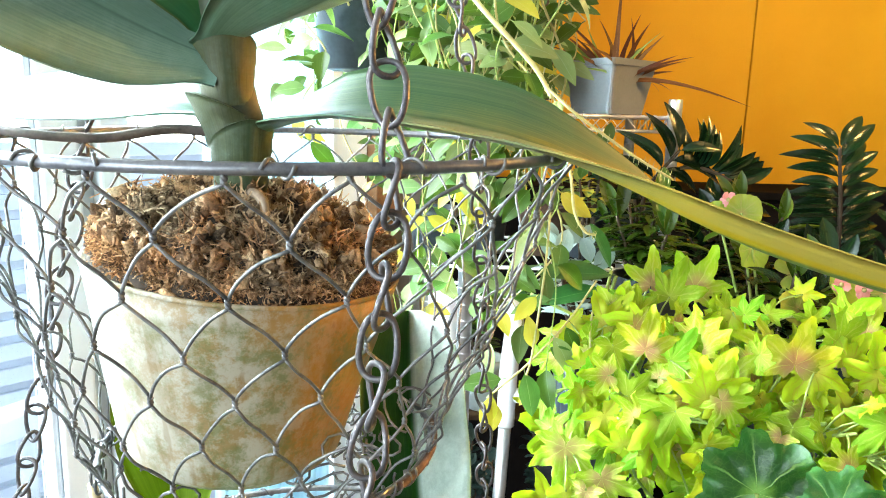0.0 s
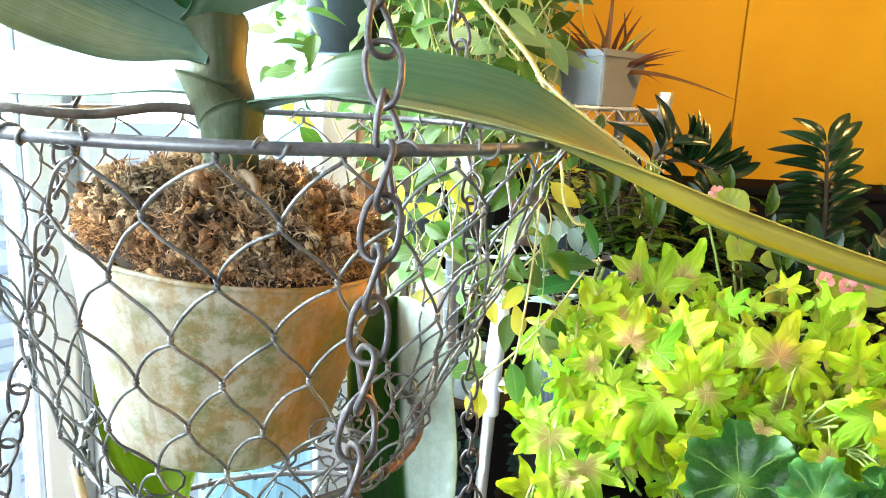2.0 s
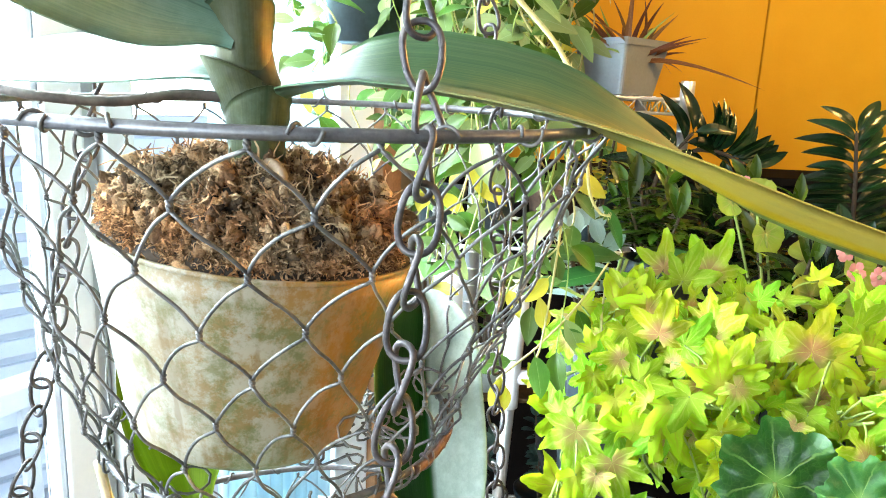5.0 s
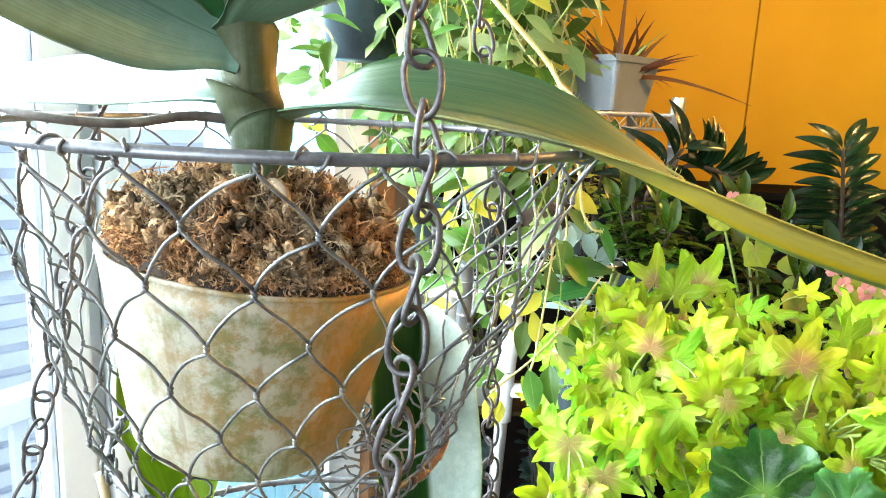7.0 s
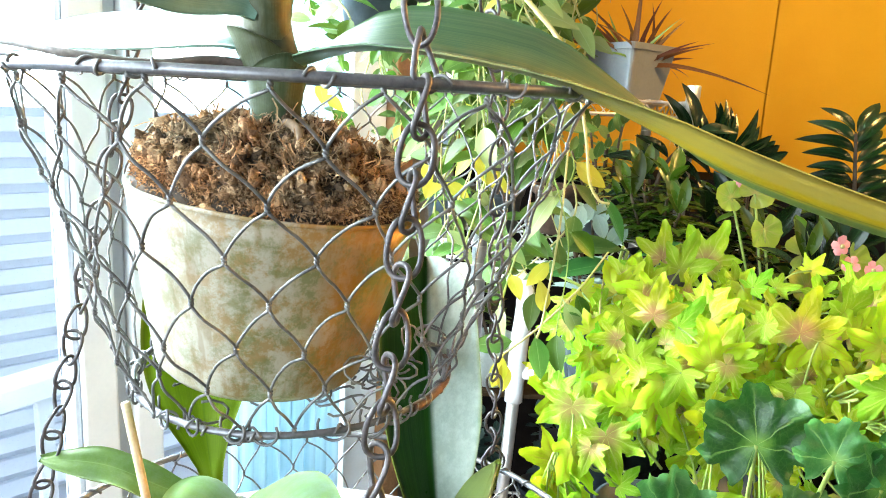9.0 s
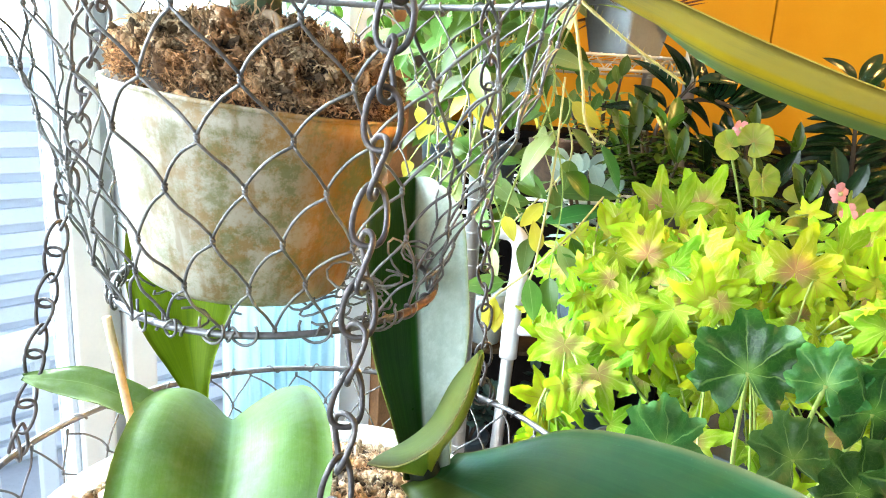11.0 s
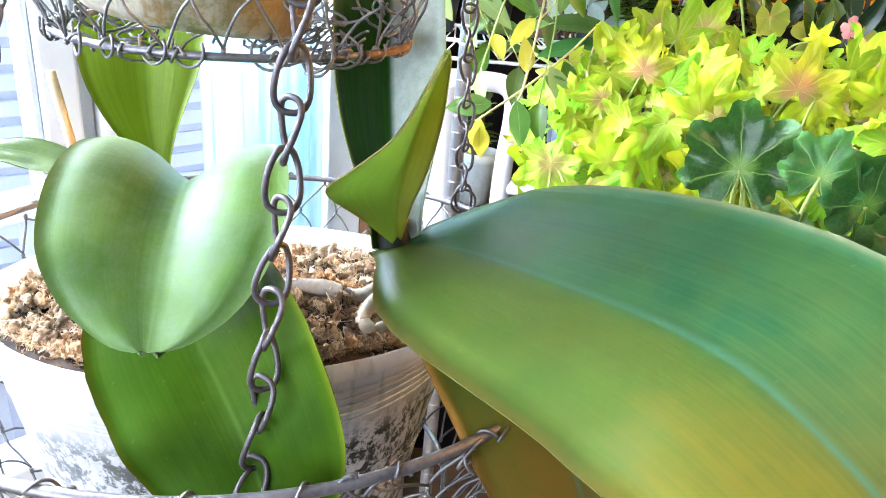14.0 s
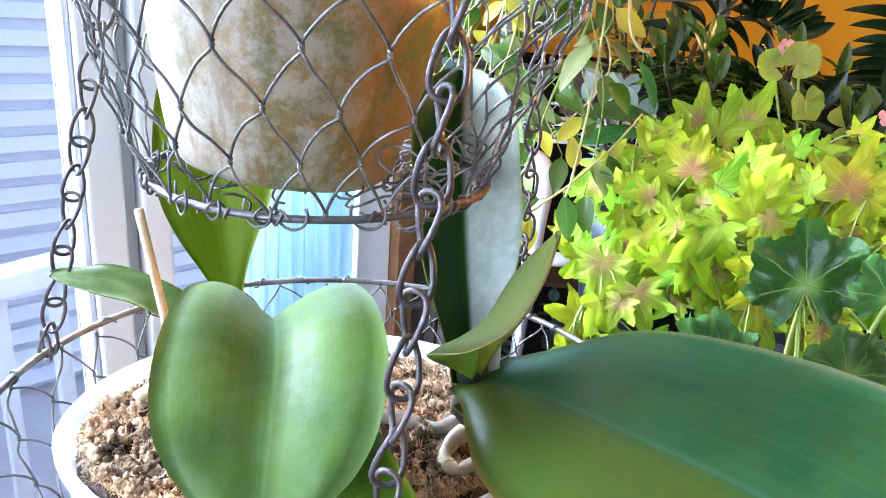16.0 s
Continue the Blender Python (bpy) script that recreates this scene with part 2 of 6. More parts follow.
def palmate_leaf(name, rim, mid, centre, vein, lobes, rough=0.5, through_amount=0.3, zone=None, vary=0.2, thin=0.965, core=0.05, spec=0.4, twigs=0.35):
    """Leaf whose veins run out from the stalk at uv (0, 0)."""
    m, nt, p, out = nodes_of(name)
    t, u, v = uv_of(nt)
    r = maths(nt, "SQRT", maths(nt, "ADD", maths(nt, "MULTIPLY", u, u), maths(nt, "MULTIPLY", v, v)))
    nz = noise_node(nt, t.outputs["UV"], 3.5, 4.0)
    rr = maths(nt, "ADD", r, maths(nt, "MULTIPLY", maths(nt, "SUBTRACT", nz, 0.5), 0.35))
    stops = [(core, centre), (core + 0.25, mid), (0.75, rim)]
    if zone is not None:
        stops = [(0.08, centre), (0.3, mid), (0.52, zone), (0.66, mid), (0.95, rim)]
    col = ramp(nt, rr, stops)
    ang = maths(nt, "ARCTAN2", u, v)
    wob = maths(nt, "MULTIPLY", maths(nt, "SUBTRACT", nz, 0.5), 0.25)
    c = maths(nt, "ABSOLUTE", maths(nt, "COSINE", maths(nt, "MULTIPLY", maths(nt, "ADD", ang, wob), lobes / 2)))
    vm = ramp(nt, c, ((thin, (0, 0, 0)), (0.3 * thin + 0.7, (1, 1, 1))))
    fade = ramp(nt, r, ((0.1, (1, 1, 1)), (0.95, (0.1, 0.1, 0.1))))
    vmask = maths(nt, "MULTIPLY", vm, fade)
    col = mix(nt, maths(nt, "MULTIPLY", vmask, 0.8), col, vein)
    side_c = maths(nt, "ABSOLUTE", maths(nt, "SINE", maths(nt, "ADD", maths(nt, "MULTIPLY", maths(nt, "ADD", ang, maths(nt, "MULTIPLY", wob, 3.0)), lobes * 1.5), maths(nt, "MULTIPLY", r, 5.0))))
    side_m = maths(nt, "MULTIPLY", ramp(nt, side_c, ((0.93, (0, 0, 0)), (0.99, (1, 1, 1)))), ramp(nt, r, ((0.15, (0, 0, 0)), (0.35, (1, 1, 1)), (0.9, (0.2, 0.2, 0.2)))))
    col = mix(nt, maths(nt, "MULTIPLY", side_m, twigs), col, vein)
    cell = nt.nodes.new("ShaderNodeTexVoronoi")
    cell.feature = "DISTANCE_TO_EDGE"
    cell.inputs["Scale"].default_value = 9.0
    nt.links.new(t.outputs["UV"], cell.inputs["Vector"])
    net = ramp(nt, cell.outputs["Distance"], ((0.0, (1, 1, 1)), (0.07, (0, 0, 0))))
    col = mix(nt, maths(nt, "MULTIPLY", net, 0.07), col, vein)
    rnd = nt.nodes.new("ShaderNodeObjectInfo").outputs["Random"]
    hs = nt.nodes.new("ShaderNodeHueSaturation")
    nt.links.new(maths(nt, "ADD", maths(nt, "MULTIPLY", rnd, 2 * vary), 1 - vary), hs.inputs["Value"])
    nt.links.new(maths(nt, "ADD", maths(nt, "MULTIPLY", rnd, 0.05), 0.475), hs.inputs["Hue"])
    nt.links.new(col, hs.inputs["Color"])
    col = hs.outputs[0]
    nt.links.new(col, p.inputs["Base Color"])
    p.inputs["Roughness"].default_value = rough
    p.inputs["Specular IOR Level"].default_value = spec
    bump(nt, p, maths(nt, "SUBTRACT", noise_node(nt, t.outputs["UV"], 14.0, 3.0), maths(nt, "ADD", vmask, maths(nt, "MULTIPLY", net, 0.1))), 0.4, 0.0010)
    see_through(nt, p, out, col, through_amount)
    return m


M_RING = plain("grey_steel_bar", (0.10, 0.10, 0.11), (0.20, 0.20, 0.21), 0.42, 0.7, 60, 500, 0.2)
M_WIRE = plain("weathered_wire", (0.07, 0.07, 0.075), (0.19, 0.185, 0.18), 0.5, 0.6, 90, 700, 0.3)
M_CHAIN = plain("rusty_chain", (0.034, 0.036, 0.043), (0.12, 0.105, 0.105), 0.48, 0.6, 130, 600, 0.4)
M_RUST = plain("rust", (0.055, 0.03, 0.02), (0.12, 0.07, 0.045), 0.85, 0.1, 90, 500, 0.5)
M_CHROME = plain("chrome", (0.70, 0.70, 0.70), (0.80, 0.80, 0.80), 0.38, 0.9, 30, 300, 0.05)
M_PVC = plain("white_pipe", (0.72, 0.73, 0.74), (0.82, 0.82, 0.82), 0.35, 0.0, 25, 300, 0.1)
M_FRAME = plain("white_window_frame", (0.78, 0.84, 0.88), (0.84, 0.89, 0.92), 0.4, 0.0, 12, 200, 0.1)
M_GASKET = plain("grey_gasket", (0.48, 0.54, 0.60), (0.58, 0.64, 0.70), 0.6, 0.0, 20, 200, 0.1)
M_JAMB = plain("brown_wood_jamb", (0.16, 0.075, 0.03), (0.30, 0.15, 0.065), 0.5, 0.0, 18, 200, 0.3)
M_BLACK = plain("black_paint", (0.004, 0.004, 0.005), (0.010, 0.009, 0.009), 0.9, 0.0, 20, 300, 0.1, 0.05)
M_TRELLIS = plain("dark_brown_board", (0.025, 0.015, 0.008), (0.07, 0.042, 0.02), 0.8, 0.0, 12, 120, 0.5, 0.15)
M_SOIL = plain("dark_soil", (0.02, 0.014, 0.01), (0.07, 0.045, 0.028), 0.95, 0.0, 60, 300, 0.8)
M_STAKE = plain("bamboo_stake", (0.42, 0.30, 0.16), (0.62, 0.48, 0.30), 0.65, 0.0, 60, 400, 0.4)
M_FLOOR = plain("floor_boards", (0.12, 0.075, 0.045), (0.20, 0.13, 0.075), 0.45, 0.0, 6, 60, 0.1)
M_CEIL = plain("ceiling_paint", (0.19, 0.18, 0.165), (0.23, 0.22, 0.20), 0.9, 0.0, 4, 120, 0.1)
M_ROOM = plain("room_wall_paint", (0.13, 0.122, 0.11), (0.165, 0.155, 0.14), 0.85, 0.0, 4, 120, 0.1)
M_ORANGE = plain("orange_panel_paint", (0.68, 0.325, 0.010), (0.73, 0.36, 0.014), 0.6, 0.0, 5, 260, 0.06, 0.25)
M_BIN = plain("grey_plastic_bin", (0.15, 0.16, 0.165), (0.19, 0.20, 0.20), 0.45, 0.0, 15, 200, 0.1)
M_DARKPOT = plain("slate_plastic_pot", (0.014, 0.024, 0.032), (0.032, 0.05, 0.062), 0.4, 0.0, 25, 200, 0.15)
M_CERAMIC = plain("pale_glazed_pot", (0.46, 0.54, 0.52), (0.60, 0.66, 0.63), 0.3, 0.0, 25, 200, 0.15)
M_BARK = plain("brown_stem", (0.025, 0.016, 0.009), (0.075, 0.048, 0.026), 0.8, 0.0, 60, 300, 0.5)
M_STEMG = plain("green_stem", (0.16, 0.26, 0.05), (0.34, 0.42, 0.10), 0.55, 0.0, 60, 300, 0.2)
M_STEMY = plain("straw_stem", (0.30, 0.28, 0.10), (0.50, 0.44, 0.18), 0.6, 0.0, 60, 300, 0.2)
M_SPIKE = plain("dry_flower_spike", (0.045, 0.036, 0.032), (0.13, 0.10, 0.085), 0.7, 0.0, 90, 400, 0.4)
M_ORCHSTEM = plain("orchid_stem", (0.009, 0.017, 0.008), (0.040, 0.050, 0.024), 0.6, 0.0, 70, 300, 0.3)
M_ROOT = plain("pale_orchid_root", (0.46, 0.38, 0.26), (0.66, 0.58, 0.44), 0.6, 0.0, 90, 400, 0.4)
M_KNOB = plain("brown_root_tip", (0.13, 0.085, 0.05), (0.27, 0.19, 0.12), 0.6, 0.0, 90, 400, 0.4)
M_GREYROOT = plain("grey_orchid_root", (0.20, 0.165, 0.12), (0.40, 0.34, 0.27), 0.7, 0.0, 90, 400, 0.5)
M_DEADROOT = plain("dry_brown_root", (0.08, 0.045, 0.025), (0.20, 0.125, 0.07), 0.8, 0.0, 90, 400, 0.5)
M_SIDING = plain("white_siding", (0.78, 0.82, 0.86), (0.84, 0.87, 0.90), 0.6, 0.0, 2, 60, 0.1)
# blue-grey tone stands for the shadow lines between white boards
M_SIDINGSHADE = plain("siding_shadow_blue", (0.64, 0.70, 0.77), (0.70, 0.76, 0.82), 0.6, 0.0, 2, 60, 0.1)
M_OUTGROUND = plain("pale_paving", (0.56, 0.56, 0.54), (0.68, 0.68, 0.65), 0.9, 0.0, 2, 40, 0.3)

L_ORCHID = strap_leaf("orchid_leaf", (0.034, 0.105, 0.010), (0.088, 0.200, 0.026), (0.13, 0.26, 0.08), 0.44, 0.28, (0.16, 0.26, 0.05), 0.06, 0.25, None, 0.32, None, 0.18, dusty=0.08)
L_ORCHDEEP = strap_leaf("orchid_leaf_deep", (0.010, 0.040, 0.001), (0.030, 0.082, 0.004), (0.05, 0.11, 0.015), 0.38, 0.12, (0.16, 0.18, 0.015), 0.0, 0.3, (0.10, 0.12, 0.004), 0.03)
L_ORCHGREY = strap_leaf("orchid_leaf_grey", (0.060, 0.135, 0.095), (0.140, 0.230, 0.160), (0.03, 0.08, 0.045), 0.36, 0.08, None, 0.05, 0.7, None, 0.5, None, 0.2)
# amber half: painted lamp glow; paler near strip: painted fold shading
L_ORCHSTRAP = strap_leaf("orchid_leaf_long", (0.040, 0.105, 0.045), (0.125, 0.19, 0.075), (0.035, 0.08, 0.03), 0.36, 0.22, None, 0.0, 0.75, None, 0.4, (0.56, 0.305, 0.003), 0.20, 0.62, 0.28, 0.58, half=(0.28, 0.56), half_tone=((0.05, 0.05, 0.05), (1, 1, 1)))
# olive near half and amber tip stand in for warm room light
L_ORCHDARK = strap_leaf("orchid_leaf_dark", (0.006, 0.048, 0.014), (0.022, 0.100, 0.026), (0.03, 0.11, 0.065), 0.34, 0.12, (0.20, 0.16, 0.05), 0.05, 0.35, (0.15, 0.11, 0.015), 0.22, (0.165, 0.078, 0.004), shading_from=0.50, shading_to=1.05, half=(-0.30, 0.55), near=(0.066, 0.094, 0.010))
# the pale half is window sheen laid into the base colour
L_ORCHUP = strap_leaf("orchid_leaf_upright", (0.006, 0.034, 0.004), (0.022, 0.075, 0.008), (0.03, 0.09, 0.03), 0.26, 0.16, (0.30, 0.34, 0.05), 0.0, 0.6, None, 0.12, None, 0.85, 0.5, bloom_sheen_tone=(0.60, 0.71, 0.63))
# left half darkened in colour for the shade on that side
L_ORCHNEW = strap_leaf("orchid_leaf_young", (0.11, 0.20, 0.050), (0.27, 0.38, 0.11), (0.20, 0.20, 0.03), 0.38, 0.6, (0.30, 0.14, 0.10), 0.05, 0.6, tip=(0.05, 0.075, 0.016), shading_from=-0.9, shading_to=-0.5, half=(0.44, 0.52), half_tone=((0.5, 0.5, 0.5), (0, 0, 0)))
L_ORCHLIME = strap_leaf("orchid_leaf_lime", (0.045, 0.105, 0.001), (0.095, 0.175, 0.003), (0.03, 0.09, 0.005), 0.4, 0.4, (0.30, 0.40, 0.06), 0.05, 0.75, None, 0.08)
L_SHEATH = strap_leaf("orchid_leaf_base", (0.022, 0.034, 0.010), (0.075, 0.092, 0.036), (0.03, 0.05, 0.02), 0.45, 0.15, (0.16, 0.09, 0.04), 0.1, 0.5, (0.10, 0.06, 0.03), 0.35, None, 0.12)
L_HOYA = strap_leaf("vine_leaf", (0.035, 0.10, 0.014), (0.12, 0.21, 0.045), (0.26, 0.34, 0.15), 0.42, 0.3, None, 0.35, 0.35)
L_MINT = strap_leaf("pale_vine_leaf", (0.15, 0.23, 0.07), (0.30, 0.37, 0.15), (0.36, 0.46, 0.30), 0.42, 0.3, None, 0.3, 0.35)
L_DEEP = strap_leaf("deep_vine_leaf", (0.020, 0.06, 0.004), (0.075, 0.14, 0.012), (0.14, 0.24, 0.08), 0.35, 0.3, None, 0.3, 0.35)
L_YELLOW = strap_leaf("yellowed_vine_leaf", (0.36, 0.36, 0.03), (0.54, 0.48, 0.06), (0.52, 0.48, 0.14), 0.45, 0.35, None, 0.2, 0.35)
L_ZZ = strap_leaf("glossy_dark_leaf", (0.003, 0.013, 0.004), (0.010, 0.038, 0.010), (0.03, 0.07, 0.02), 0.22, 0.05, None, 0.3, 0.4, None, 0.42)
L_GLOSSG = strap_leaf("glossy_green_leaf", (0.020, 0.062, 0.004), (0.070, 0.140, 0.010), (0.10, 0.19, 0.03), 0.26, 0.16, (0.46, 0.44, 0.08), 0.5, 0.4, None, 0.4)
L_BAY = strap_leaf("broad_green_leaf", (0.02, 0.085, 0.016), (0.05, 0.145, 0.03), (0.14, 0.26, 0.08), 0.35, 0.2, None, 0.2, 0.5)
L_SPIDER = strap_leaf("brown_red_leaf", (0.065, 0.02, 0.008), (0.16, 0.066, 0.02), (0.30, 0.20, 0.08), 0.45, 0.2, None, 0.35, 0.6)
L_SPIDERG = strap_leaf("arching_green_leaf", (0.10, 0.18, 0.03), (0.24, 0.32, 0.07), (0.32, 0.38, 0.14), 0.45, 0.25, None, 0.3, 0.6)
L_GREYG = strap_leaf("grey_green_leaf", (0.20, 0.30, 0.27), (0.36, 0.46, 0.42), (0.40, 0.50, 0.46), 0.5, 0.15, None, 0.3, 0.4)
L_TEAL = strap_leaf("blue_green_leaf", (0.022, 0.060, 0.048), (0.10, 0.17, 0.15), (0.12, 0.20, 0.17), 0.45, 0.12, None, 0.4, 0.4)
L_STAR = palmate_leaf("lime_star_leaf", (0.31, 0.49, 0.014), (0.36, 0.47, 0.03), (0.42, 0.28, 0.12), (0.58, 0.60, 0.16), 6.8, 0.5, 0.36, None, 0.2, 0.988, 0.16, 0.25)
L_STARG = palmate_leaf("green_star_leaf", (0.20, 0.41, 0.014), (0.24, 0.43, 0.018), (0.28, 0.40, 0.03), (0.42, 0.54, 0.10), 6.8, 0.5, 0.36, None, 0.2, 0.988, 0.05, 0.25)
L_STARY = palmate_leaf("yellow_star_leaf", (0.33, 0.48, 0.012), (0.37, 0.48, 0.016), (0.40, 0.38, 0.05), (0.36, 0.28, 0.03), 6.8, 0.5, 0.36, None, 0.2, 0.988, 0.08, 0.25)
L_GERAN = palmate_leaf("geranium_leaf", (0.022, 0.112, 0.016), (0.014, 0.080, 0.012), (0.10, 0.25, 0.04), (0.26, 0.44, 0.12), 7, 0.33, 0.16, (0.012, 0.068, 0.012), 0.2, 0.994, 0.05, 0.5, 0.03)
L_GERANY = palmate_leaf("young_geranium_leaf", (0.060, 0.200, 0.050), (0.045, 0.165, 0.038), (0.14, 0.30, 0.06), (0.28, 0.46, 0.16), 7, 0.36, 0.25, (0.034, 0.140, 0.030), 0.2, 0.994, 0.05, 0.45, 0.03)
L_BEGON = palmate_leaf("begonia_leaf", (0.36, 0.44, 0.05), (0.30, 0.40, 0.06), (0.42, 0.36, 0.10), (0.46, 0.44, 0.14), 7, 0.4, 0.35)
M_PETAL = plain("pink_petal", (0.72, 0.26, 0.28), (0.80, 0.42, 0.40), 0.5, 0.0, 60, 300, 0.1)


def moss_material(name, c1, c2, c3, warm=0.0):
    m, nt, p, out = nodes_of(name)
    g = nt.nodes.new("ShaderNodeNewGeometry").outputs["Random Per Island"]
    co = nt.nodes.new("ShaderNodeTexCoord").outputs["Object"]
    big = noise_node(nt, co, 95.0, 3.0)
    col = ramp(nt, maths(nt, "ADD", maths(nt, "MULTIPLY", g, 0.45), maths(nt, "MULTIPLY", big, 0.6)), ((0.22, c1), (0.50, c2), (0.78, c3)))
    if warm:
        wm = ramp(nt, noise_node(nt, co, 24.0, 3.0), ((0.42, (0, 0, 0)), (0.60, (1, 1, 1))))
        col = mix(nt, maths(nt, "MULTIPLY", wm, warm), col, mix(nt, 1.0, col, (1.6, 0.92, 0.45), "MULTIPLY"))
    nt.links.new(col, p.inputs["Base Color"])
    p.inputs["Roughness"].default_value = 0.9
    # low spots of the relief darken too: crevice shade put into the colour
    fine = noise_node(nt, co, 620.0, 5.0, 0.75)
    col = mix(nt, ramp(nt, fine, ((0.34, (0.6, 0.6, 0.6)), (0.50, (0, 0, 0)))), col, tuple(v * 0.6 for v in c1))
    nt.links.new(col, p.inputs["Base Color"])
    bump(nt, p, fine, 1.0, 0.0025)
    see_through(nt, p, out, col, 0.15)
    return m


M_MOSS = moss_material("dry_moss", (0.030, 0.018, 0.010), (0.37, 0.24, 0.13), (0.86, 0.68, 0.44), 0.6)
M_MOSSIN = plain("packed_moss", (0.16, 0.085, 0.025), (0.40, 0.22, 0.07), 0.9, 0.0, 45, 260, 0.9, 0.2, 0.002)
M_ALGAE = plain("dark_algae_moss", (0.003, 0.006, 0.002), (0.075, 0.085, 0.045), 0.8, 0.0, 95, 420, 0.9, 0.3, 0.002)
M_MOSSPALE = moss_material("pale_dry_moss", (0.09, 0.058, 0.034), (0.60, 0.44, 0.27), (0.88, 0.78, 0.60), 0.35)


def film_pot(name, base, stain, green, clear, through_amount, algae=0.55, line=None, side=None, amber_light=None, dots=(0.48, 0.60), grain=62.0):
    """Old clear plastic: milky film, brown stains, algae, fine upright scratches."""
    m, nt, p, out = nodes_of(name)
    co = nt.nodes.new("ShaderNodeTexCoord").outputs["Object"]
    big = noise_node(nt, co, 75.0, 7.0, 0.8)
    stm = ramp(nt, big, ((0.47, (0, 0, 0)), (0.57, (1, 1, 1))))
    drip = noise_node(nt, co, 1.0, 3.0, 0.6, (150, 150, 9))
    drm = ramp(nt, drip, ((0.54, (0, 0, 0)), (0.64, (1, 1, 1))))
    gm = ramp(nt, noise_node(nt, co, grain, 6.0, 0.8), ((dots[0], (0, 0, 0)), (dots[1], (1, 1, 1))))
    fine = noise_node(nt, co, 260.0, 4.0)
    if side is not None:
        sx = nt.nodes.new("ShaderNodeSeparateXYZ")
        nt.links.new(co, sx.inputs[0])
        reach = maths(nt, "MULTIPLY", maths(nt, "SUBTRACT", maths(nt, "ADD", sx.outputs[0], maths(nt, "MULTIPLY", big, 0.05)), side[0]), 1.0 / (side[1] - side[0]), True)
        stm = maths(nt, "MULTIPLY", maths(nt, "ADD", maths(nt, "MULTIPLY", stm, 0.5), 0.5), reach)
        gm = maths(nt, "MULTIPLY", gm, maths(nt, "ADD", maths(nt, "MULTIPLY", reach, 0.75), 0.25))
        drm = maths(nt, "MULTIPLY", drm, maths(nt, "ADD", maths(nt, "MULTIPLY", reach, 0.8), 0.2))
    col = mix(nt, maths(nt, "MULTIPLY", stm, 0.9), base, stain)
    col = mix(nt, maths(nt, "MULTIPLY", drm, 0.55), col, tuple(c * 0.7 for c in stain))
    if line is not None:
        sep = nt.nodes.new("ShaderNodeSeparateXYZ")
        nt.links.new(co, sep.inputs[0])
        low = maths(nt, "MULTIPLY", maths(nt, "SUBTRACT", line, sep.outputs[2]), 60.0, True)
        gm = maths(nt, "MULTIPLY", gm, low)
    # amber side: warm lamp light painted over the stains
    if amber_light is not None:
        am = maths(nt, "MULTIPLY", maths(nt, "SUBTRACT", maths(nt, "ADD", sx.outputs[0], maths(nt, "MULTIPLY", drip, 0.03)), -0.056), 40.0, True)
        col = mix(nt, maths(nt, "MULTIPLY", am, maths(nt, "ADD", maths(nt, "MULTIPLY", big, 0.6), 0.45)), col, amber_light)
    col = mix(nt, maths(nt, "MULTIPLY", gm, algae), col, green)
    col = mix(nt, maths(nt, "MULTIPLY", ramp(nt, fine, ((0.6, (0, 0, 0)), (0.75, (1, 1, 1)))), 0.3), col, tuple(c * 0.5 for c in stain))
    nt.links.new(col, p.inputs["Base Color"])
    p.inputs["Roughness"].default_value = 0.38
    bump(nt, p, maths(nt, "ADD", drip, maths(nt, "MULTIPLY", fine, 0.5)), 0.2, 0.0006)
    see_through(nt, p, out, col, through_amount)
    if clear:
        last = out.inputs[0].links[0].from_socket
        tp = nt.nodes.new("ShaderNodeBsdfTransparent")
        mx = nt.nodes.new("ShaderNodeMixShader")
        nt.links.new(maths(nt, "MULTIPLY", maths(nt, "SUBTRACT", 1.0, maths(nt, "MULTIPLY", gm, min(algae + 0.05, 0.95))), clear), mx.inputs[0])
        nt.links.new(last, mx.inputs[1])
        nt.links.new(tp.outputs[0], mx.inputs[2])
        nt.links.new(mx.outputs[0], out.inputs[0])
    return m


# besides its stains, the pot's right side carries lamp warmth as colour
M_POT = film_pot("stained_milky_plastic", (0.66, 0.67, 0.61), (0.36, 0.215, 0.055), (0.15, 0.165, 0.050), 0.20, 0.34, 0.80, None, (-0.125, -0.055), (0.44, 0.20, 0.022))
M_CLEARPOT = film_pot("clear_plastic", (0.84, 0.87, 0.90), (0.74, 0.75, 0.75), (0.008, 0.016, 0.005), 0.31, 0.4, 0.97, 1.202, (-0.20, -0.05), dots=(0.47, 0.53), grain=150.0)

glass, gnt, gp, gout = nodes_of("window_glass")
gp.inputs["Base Color"].default_value = (0.95, 0.98, 1.0, 1)
gp.inputs["Roughness"].default_value = 0.02
gp.inputs["Transmission Weight"].default_value = 1.0
gp.inputs["IOR"].default_value = 1.05
M_GLASS = glass

sheer, snt, sp, sout = nodes_of("pale_blue_curtain_cloth")
sco = snt.nodes.new("ShaderNodeTexCoord").outputs["Object"]
scol = ramp(snt, noise_node(snt, sco, 1.0, 3.0, 0.6, (60, 60, 3)), ((0.35, (0.50, 0.72, 0.80)), (0.65, (0.68, 0.84, 0.90))))
snt.links.new(scol, sp.inputs["Base Color"])
sp.inputs["Roughness"].default_value = 0.9
bump(snt, sp, noise_node(snt, sco, 1500.0, 2.0), 0.3, 0.0003)
see_through(snt, sp, sout, scol, 0.6)
M_SHEER = sheer


# ---- leaf and wire forms ----
def ease(a, b, x):
    t = min(max((x - a) / (b - a), 0.0), 1.0)
    return t * t * (3 - 2 * t)


